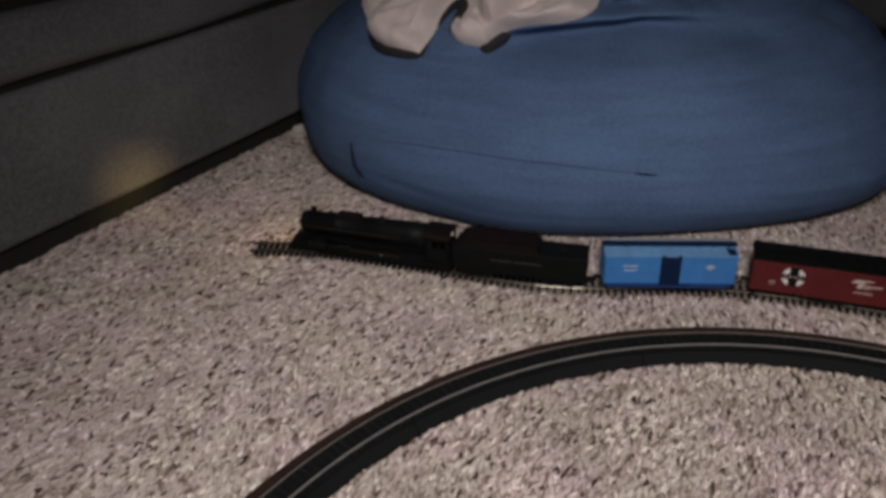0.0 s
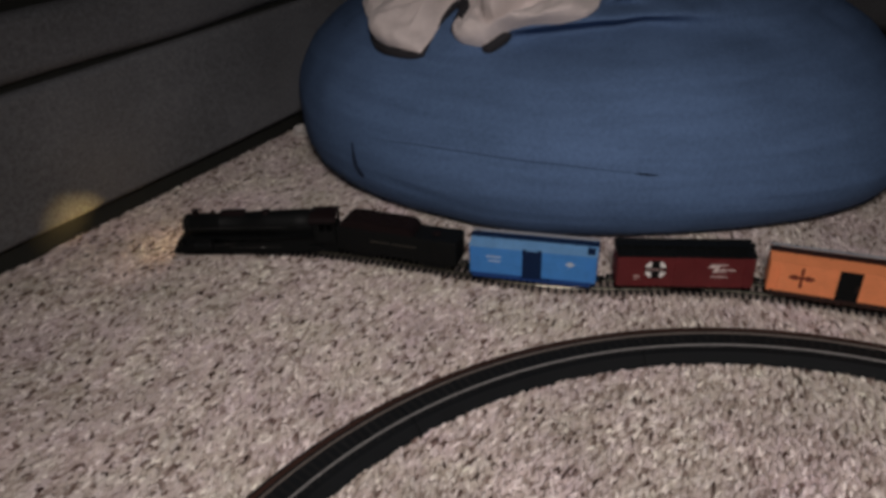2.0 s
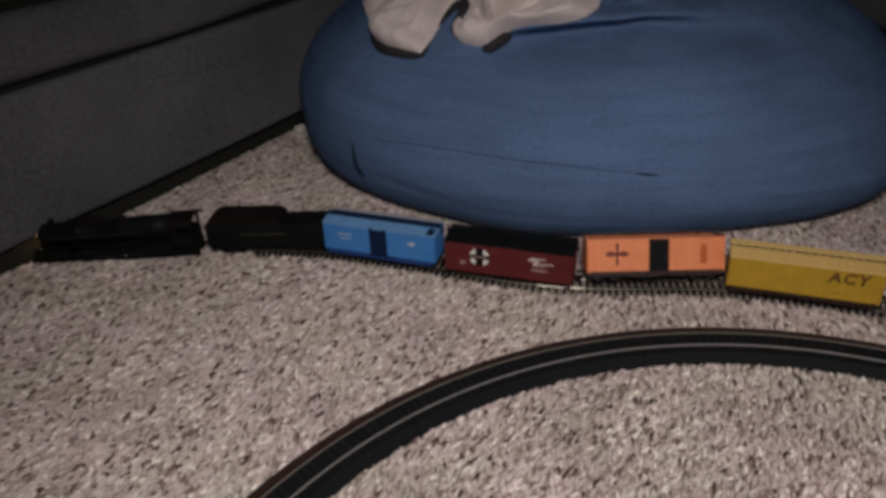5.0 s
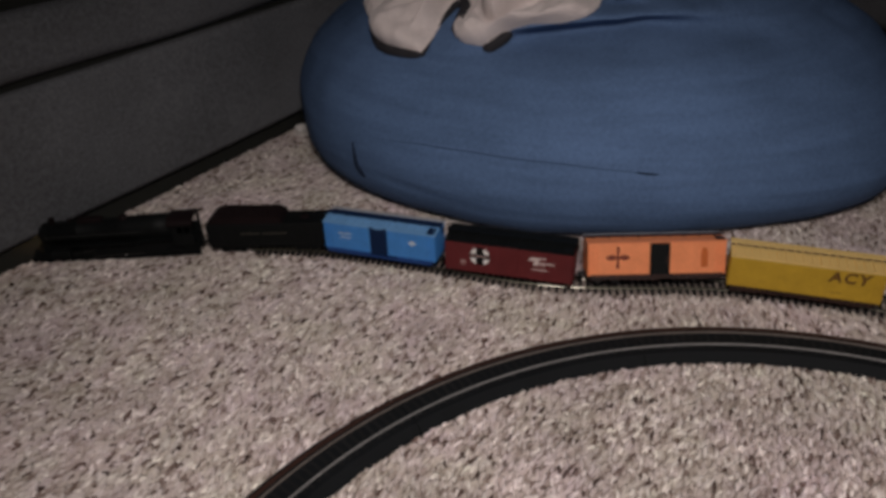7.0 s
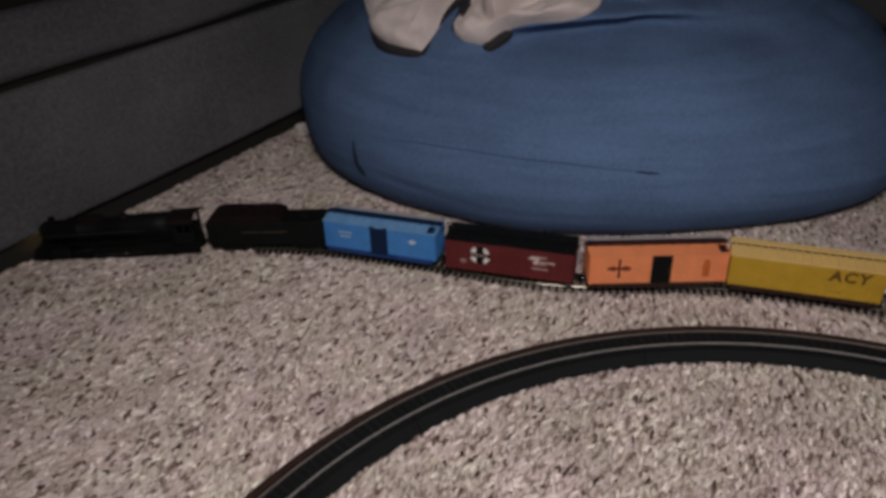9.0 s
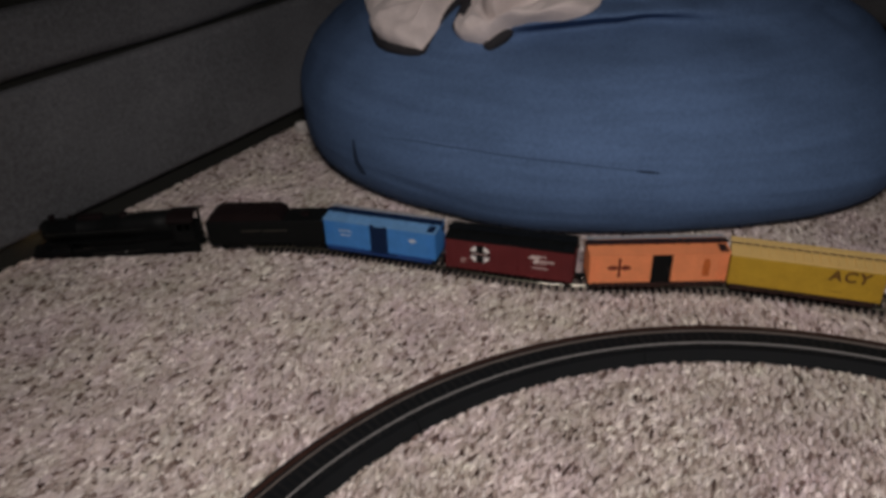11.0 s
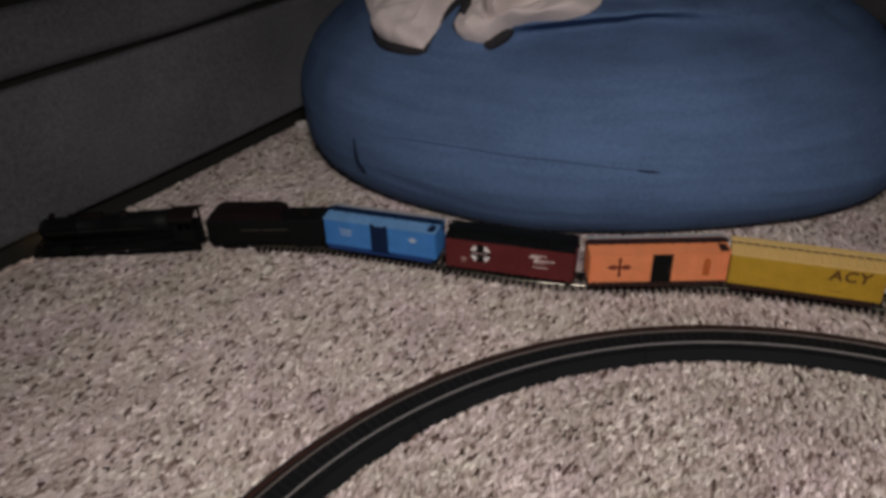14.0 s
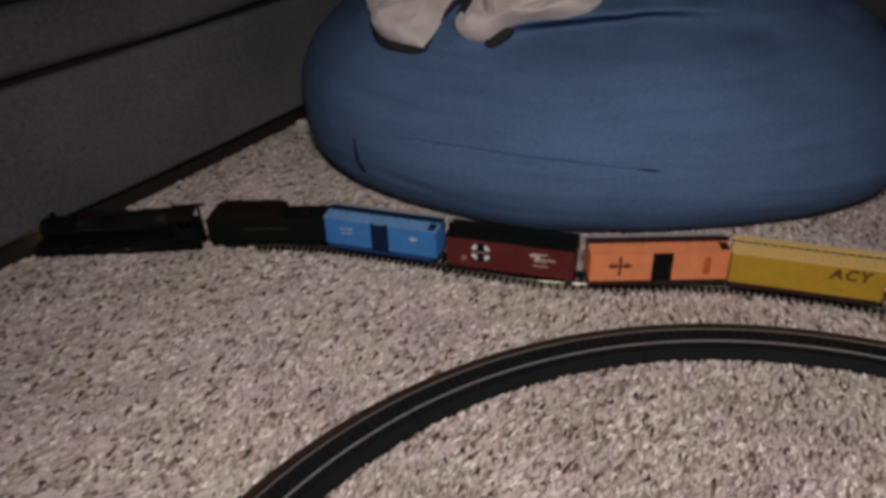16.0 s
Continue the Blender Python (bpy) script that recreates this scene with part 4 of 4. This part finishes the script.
def locomotive():
    """Steam engine; x = 0 near its middle, nose towards -x."""
    ob = thing("steam_locomotive", "black plastic model steam locomotive with lit headlight", "locomotive", "cars of the model train")
    nose, rear = -0.092, 0.0905
    zb, rb = 0.0343, 0.0128
    turn = Matrix.Translation((0, 0, zb)) @ Matrix.Rotation(math.pi / 2, 4, "Y")
    bm = bmesh.new()
    lathe(bm, [(0.0118, nose + 0.007), (rb, nose + 0.008), (rb, -0.050), (rb + 0.0005, -0.049), (rb + 0.0005, -0.047), (rb, -0.046), (rb, -0.010), (rb + 0.0006, -0.009), (rb + 0.0010, 0.012), (rb + 0.0018, 0.040), (rb + 0.0018, 0.064)], turn, 28)
    part("boiler", bm, M_BLACK, ob, smooth=True)
    # hollow lamp barrel set in the smokebox door
    bm = bmesh.new()
    lathe(bm, [(rb, nose + 0.0078), (rb, nose + 0.003), (0.0115, nose + 0.0012), (0.0100, nose - 0.0012), (0.0052, nose - 0.0022), (0.0050, nose - 0.0026), (0.0027, nose - 0.0026), (0.0027, nose + 0.006)], turn, 28)
    part("smokebox_door", bm, M_BLACK, ob)
    headlight(ob, nose)
    bm = bmesh.new()
    lathe(bm, [(0.0042, 0.0445), (0.0034, 0.0470), (0.0034, 0.0515), (0.0042, 0.0525), (0.0030, 0.0527)], Matrix.Translation((-0.078, 0, 0)), 18)
    part("smokestack", bm, M_BLACK_ROOF, ob, smooth=True)
    bm = bmesh.new()
    box(bm, -0.048, -0.018, -0.0052, 0.0052, 0.0435, 0.0512, 0.0024, 3)
    part("sand_dome", bm, M_BLACK_ROOF, ob)
    bm = bmesh.new()
    lathe(bm, [(0.0062, 0.0425), (0.0052, 0.0450), (0.0048, 0.0472), (0.0030, 0.0486), (0.0006, 0.0490)], Matrix.Translation((0.006, 0, 0.0026)), 18)
    part("steam_dome", bm, M_BLACK_ROOF, ob, smooth=True)
    bm = bmesh.new()
    lathe(bm, [(0.0026, 0.0475), (0.0022, 0.0488), (0.0012, 0.0500), (0.0005, 0.0502)], Matrix.Translation((-0.057, 0, 0.0012)), 12)
    rod(bm, (-0.057, -0.003, 0.0455), (-0.057, -0.003, 0.0507), 0.0004, 5)
    rod(bm, (-0.057, 0.003, 0.0455), (-0.057, 0.003, 0.0507), 0.0004, 5)
    part("bell", bm, M_BLACK_ROOF, ob)
    for x in (0.024, 0.030):
        bm = bmesh.new()
        rod(bm, (x, 0.001, 0.0465), (x, 0.001, 0.0515), 0.0010, 8)
        part("whistle" if x > 0.025 else "safety_valve", bm, M_BLACK_ROOF, ob)
    # cab
    bm = bmesh.new()
    box(bm, 0.062, 0.064, -0.0165, 0.0165, 0.0135, 0.0445)
    for y in (-0.0165, 0.0155):
        box(bm, 0.062, 0.0880, y, y + 0.001, 0.0135, 0.0290)
        box(bm, 0.062, 0.070, y, y + 0.001, 0.0288, 0.0400)
        box(bm, 0.0765, 0.0785, y, y + 0.001, 0.0288, 0.0400)
        box(bm, 0.085, 0.0880, y, y + 0.001, 0.0288, 0.0400)
        box(bm, 0.062, 0.0880, y, y + 0.001, 0.0380, 0.0430)
    box(bm, 0.064, 0.0880, -0.0155, 0.0155, 0.0135, 0.0160)
    part("cab", bm, M_BLACK, ob)
    bm = bmesh.new()
    arc = [(-0.0178 * math.cos(math.pi * k / 12), 0.0420 + 0.0066 * math.sin(math.pi * k / 12)) for k in range(13)]
    prism(bm, arc + [(y, z - 0.0012) for y, z in arc[::-1]], 0.0595, rear, "x")
    part("cab_roof", bm, M_BLACK_ROOF, ob, "dull black arched roof")
    for y, s in ((-0.0145, -1), (0.0145, 1)):
        bm = bmesh.new()
        box(bm, nose + 0.010, 0.063, y - 0.0030, y + 0.0030, 0.0222, 0.0232)
        box(bm, -0.045, 0.030, y + s * 0.0028 - 0.0003, y + s * 0.0028 + 0.0003, 0.0205, 0.0230)
        part("running_board", bm, M_BLACK, ob)
        bm = bmesh.new()
        rod(bm, (nose + 0.006, s * 0.0131, 0.0345), (0.060, s * 0.0143, 0.0345), 0.00035, 5)
        for k in range(6):
            x = nose + 0.012 + k * 0.026
            rod(bm, (x, s * 0.0115, 0.0345), (x, s * 0.0134, 0.0345), 0.0004, 5)
        part("handrail", bm, M_HANDRAIL, ob, "thin grey handrail")
        bm = bmesh.new()
        lathe(bm, [(0.001, -0.0105), (0.0058, -0.0105), (0.0062, -0.0095), (0.0056, -0.0085), (0.0056, 0.0085), (0.0062, 0.0095), (0.0058, 0.0105), (0.001, 0.0105)], Matrix.Translation((-0.071, s * 0.0128, 0.0115)) @ Matrix.Rotation(math.pi / 2, 4, "Y"), 18)
        box(bm, -0.080, -0.062, s * 0.0118 - 0.0045, s * 0.0118 + 0.0045, 0.0150, 0.0215, 0.001, 2)
        part("cylinder", bm, M_BLACK, ob, "black steam cylinder")
        bm = bmesh.new()
        box(bm, -0.0365, 0.0240, s * 0.0118 - 0.0005, s * 0.0118 + 0.0005, -0.0008, 0.0008)
        side_rod = part("side_rod", bm, M_WHEEL, ob, "dark metal side rod")
        RODS.append((side_rod, s))
        # small bright pin that draws the glint of the valve gear
        bm = bmesh.new()
        rod(bm, (0.003, s * 0.0120, 0), (0.003, s * 0.0134, 0), 0.0012, 10)
        part("crank_pin", bm, M_STEEL, side_rod, "bright pin added as the glint on the side rod")
        bm = bmesh.new()
        rod(bm, (-0.061, s * 0.0128, 0.0112), (-0.040, s * 0.0128, 0.0112), 0.0006, 6)
        box(bm, -0.046, -0.032, s * 0.0128 - 0.0008, s * 0.0128 + 0.0008, 0.0128, 0.0140)
        part("crosshead", bm, M_WHEEL, ob)
    wm = None
    for x in DRIVER_X:
        for s in (-1, 1):
            if wm is None:
                bm = wheel_mesh(DRIVER_R)
                rod(bm, (0.0042, -0.0012, 0), (0.0042, -0.0030, 0), 0.0010, 8)
                box(bm, -0.0058, -0.0030, -0.0019, -0.0012, -0.0038, 0.0038)
                w = part("driving_wheel", bm, M_WHEEL, ob, "dark metal driving wheel")
                wm = w.data
            else:
                w = share("driving_wheel", wm, ob, Matrix())
            DRIVERS.append((w, x, s))
            w.matrix_basis = Matrix.Translation((x, s * 0.0085, DRIVER_R)) @ (Matrix.Rotation(math.pi, 4, "Z") if s > 0 else Matrix())
    for tx in (-0.0735, 0.060):
        truck(ob, tx, r=0.0046, wheelbase=0.0175)
    bm = bmesh.new()
    box(bm, -0.098, 0.092, -0.0052, 0.0052, 0.0045, 0.0205)
    # low side plates added to fill in the dark shadow under the engine
    box(bm, -0.052, 0.090, -0.0112, -0.0104, -0.0022, 0.0150)
    box(bm, -0.052, 0.090, 0.0104, 0.0112, -0.0022, 0.0150)
    for y in (-0.0112, 0.0104):
        box(bm, -0.1000, -0.0500, y, y + 0.0008, -0.0018, 0.0120)
    box(bm, -0.0985, -0.0955, -0.0140, 0.0140, 0.0120, 0.0175, 0.0005, 1)
    box(bm, 0.020, 0.062, -0.011, 0.011, 0.0150, 0.0300)
    part("frame", bm, M_BLACK, ob)
    bm = bmesh.new()
    n = 11
    for k in range(n):
        y = -0.0130 + 0.026 * k / (n - 1)
        tip = -0.1135 + 0.010 * (abs(y) / 0.013) ** 1.4
        rod(bm, (-0.0975, y * 0.85, 0.0150), (tip, y, 0.0018), 0.0007, 5)
    rim = [(-0.1135 + 0.010 * (abs(-0.013 + 0.026 * k / 16) / 0.013) ** 1.4, -0.013 + 0.026 * k / 16) for k in range(17)]
    for (xa, ya), (xb, yb) in zip(rim, rim[1:]):
        rod(bm, (xa, ya, 0.0018), (xb, yb, 0.0018), 0.0010, 6)
    prism(bm, [(-0.0960, 0.0205), (-0.1005, 0.0205), (-0.1120, 0.0012), (-0.0960, 0.0012)], -0.0120, 0.0120)
    part("pilot", bm, M_BLACK, ob, "black slatted cowcatcher")
    return ob


def headlight(ob, nose):
    """A bulb deep in a black barrel, so that its light leaves as a narrow cone."""
    zc = 0.0362
    turn = Matrix.Translation((nose, 0, zc)) @ Euler((0, radians(-0.5), radians(-8))).to_matrix().to_4x4() @ Matrix.Translation((-nose, 0, 0)) @ Matrix.Rotation(math.pi / 2, 4, "Y")
    bm = bmesh.new()
    n = 24
    prof = [(0.0012, nose - 0.0032), (0.00265, nose - 0.0032), (0.00265, nose + 0.0045), (0.0012, nose + 0.0045)]
    rings = [[bm.verts.new(turn @ Vector((r * math.cos(2 * math.pi * k / n), r * math.sin(2 * math.pi * k / n), z))) for k in range(n)] for r, z in prof]
    for a, b in zip(rings, rings[1:] + rings[:1]):
        for k in range(n):
            bm.faces.new((a[k], a[(k + 1) % n], b[(k + 1) % n], b[k]))
    barrel = part("headlight", bm, M_BLACK, ob, "black headlight barrel")
    bm = bmesh.new()
    lathe(bm, [(0.0010, nose + 0.0039), (0.0010, nose + 0.0044)], turn, 16)
    part("bulb", bm, M_GLOW, barrel, "glowing warm headlight bulb")
    # extra glowing ring, added to spread warm light on the carpet before the nose
    bm = bmesh.new()
    rings = [[bm.verts.new(turn @ Vector((r * math.cos(2 * math.pi * k / n), r * math.sin(2 * math.pi * k / n), nose - z))) for k in range(n)] for r, z in ((0.00125, 0.0035), (0.0025, 0.0035), (0.0025, 0.0033), (0.00125, 0.0033))]
    for a, b in zip(rings, rings[1:] + rings[:1]):
        for k in range(n):
            bm.faces.new((a[k], a[(k + 1) % n], b[(k + 1) % n], b[k]))
    part("glow_ring", bm, M_RING_GLOW, barrel, "glowing ring added to light the carpet ahead")


floor_and_carpet()
room()
sofa()
bean_bag()
blanket()
paper_scrap()
ring_track()
line_track()
LOCO = locomotive()
TENDER = tender()
BLUE, RED, ORANGE, YELLOW = train_cars()

RAIL_Z = 0.0051


def blue_at(t):
    """Where the blue car's middle stands along the line."""
    ts = [0.0, 0.5, 1.0, 1.5, 2.0, 2.5, 3.0, 3.5, 4.0, 4.2, 4.5, 4.8, 5.0, 16.0]
    ss = [0.246, 0.212, 0.176, 0.141, 0.105, 0.0700, 0.0345, 0.005, -0.0245, -0.0375, -0.0555, -0.0695, -0.0695, -0.0695]
    return float(np.interp(t, ts, ss))


def height_at(s):
    """Rail height on the track; past its end the wheels sink deeper and deeper into the pile."""
    return float(np.interp(TRACK_END - s, (0.0, 0.02, 0.11, 0.22), (RAIL_Z, 0.0024, 0.0016, -0.0024)))


def motions():
    times = [k * 0.1 for k in range(0, 53)] + [5.5, 6.3, 6.5, 6.9, 7.1, 7.3, 7.5, 7.8, 8.0, 8.3, 8.6, 9.2, 11.3, 16.0]

    def go(ob, half, before, after, shift=None):
        rows = []
        for t in times:
            k = min(max((t - 4.2) / 0.8, 0), 1)
            s = blue_at(t) + before + (after - before) * k
            roll, lift, aside, turn = shift(t) if shift else (0, 0, 0, 0)
            m = on_line(s, half, height_at(s - half), height_at(s + half), roll, lift, aside)
            rows.append((t, Matrix.Translation(m.translation) @ Matrix.Rotation(turn, 4, "Z") @ Matrix.Translation(-m.translation) @ m))
        walk(ob, rows)

    go(LOCO, 0.05, -0.3205, -0.3150)
    go(TENDER, 0.042, -0.1540, -0.1400)
    go(BLUE, W_BLUE * 0.35, 0, 0)
    go(RED, W_RED * 0.35, 0.1555, 0.1485)

    def tipped(t):
        """The orange car is pushed up and leans away, then slowly settles back onto the rails."""
        ts = [0, 4.55, 4.9, 6.3, 6.9, 7.1, 7.5, 8.0, 8.5, 16.0]
        roll = [0, 0, -24, -24, -19, -18, -13, -6, 0, 0]
        lift = [0, 0, 0.003, 0.003, 0.0015, 0.001, 0.0005, 0.0, 0.0, 0]
        a = radians(float(np.interp(t, ts, roll)))
        # it pivots about the far rail
        up = -math.sin(a) * 0.0085 + float(np.interp(t, ts, lift))
        # its rear end stays a little off the line
        turn = radians(float(np.interp(t, (0, 4.55, 4.9, 16.0), (0, 0, 3.0, 3.0))))
        return a, up, 0.0085 * (1 - math.cos(a)), turn

    go(ORANGE, W_ORANGE * 0.35, 0.3135, 0.3005, tipped)
    go(YELLOW, W_YELLOW * 0.35, 0.466, 0.4493)

    # driving wheels roll with the engine, and the side rods swing with their crank pins
    spin = [k * 0.1 for k in range(0, 51)] + [16.0]
    angle = lambda t: -(blue_at(0) - blue_at(t)) / DRIVER_R
    for w, x, s in DRIVERS:
        walk(w, [(t, Matrix.Translation((x, s * 0.0085, DRIVER_R)) @ Matrix.Rotation(angle(t), 4, "Y") @ Matrix.Rotation(math.pi if s > 0 else 0, 4, "Z")) for t in spin])
    for rod_ob, s in RODS:
        walk(rod_ob, [(t, Matrix.Translation((-s * 0.0042 * math.cos(angle(t)), 0, DRIVER_R + s * 0.0042 * math.sin(angle(t))))) for t in spin])


motions()
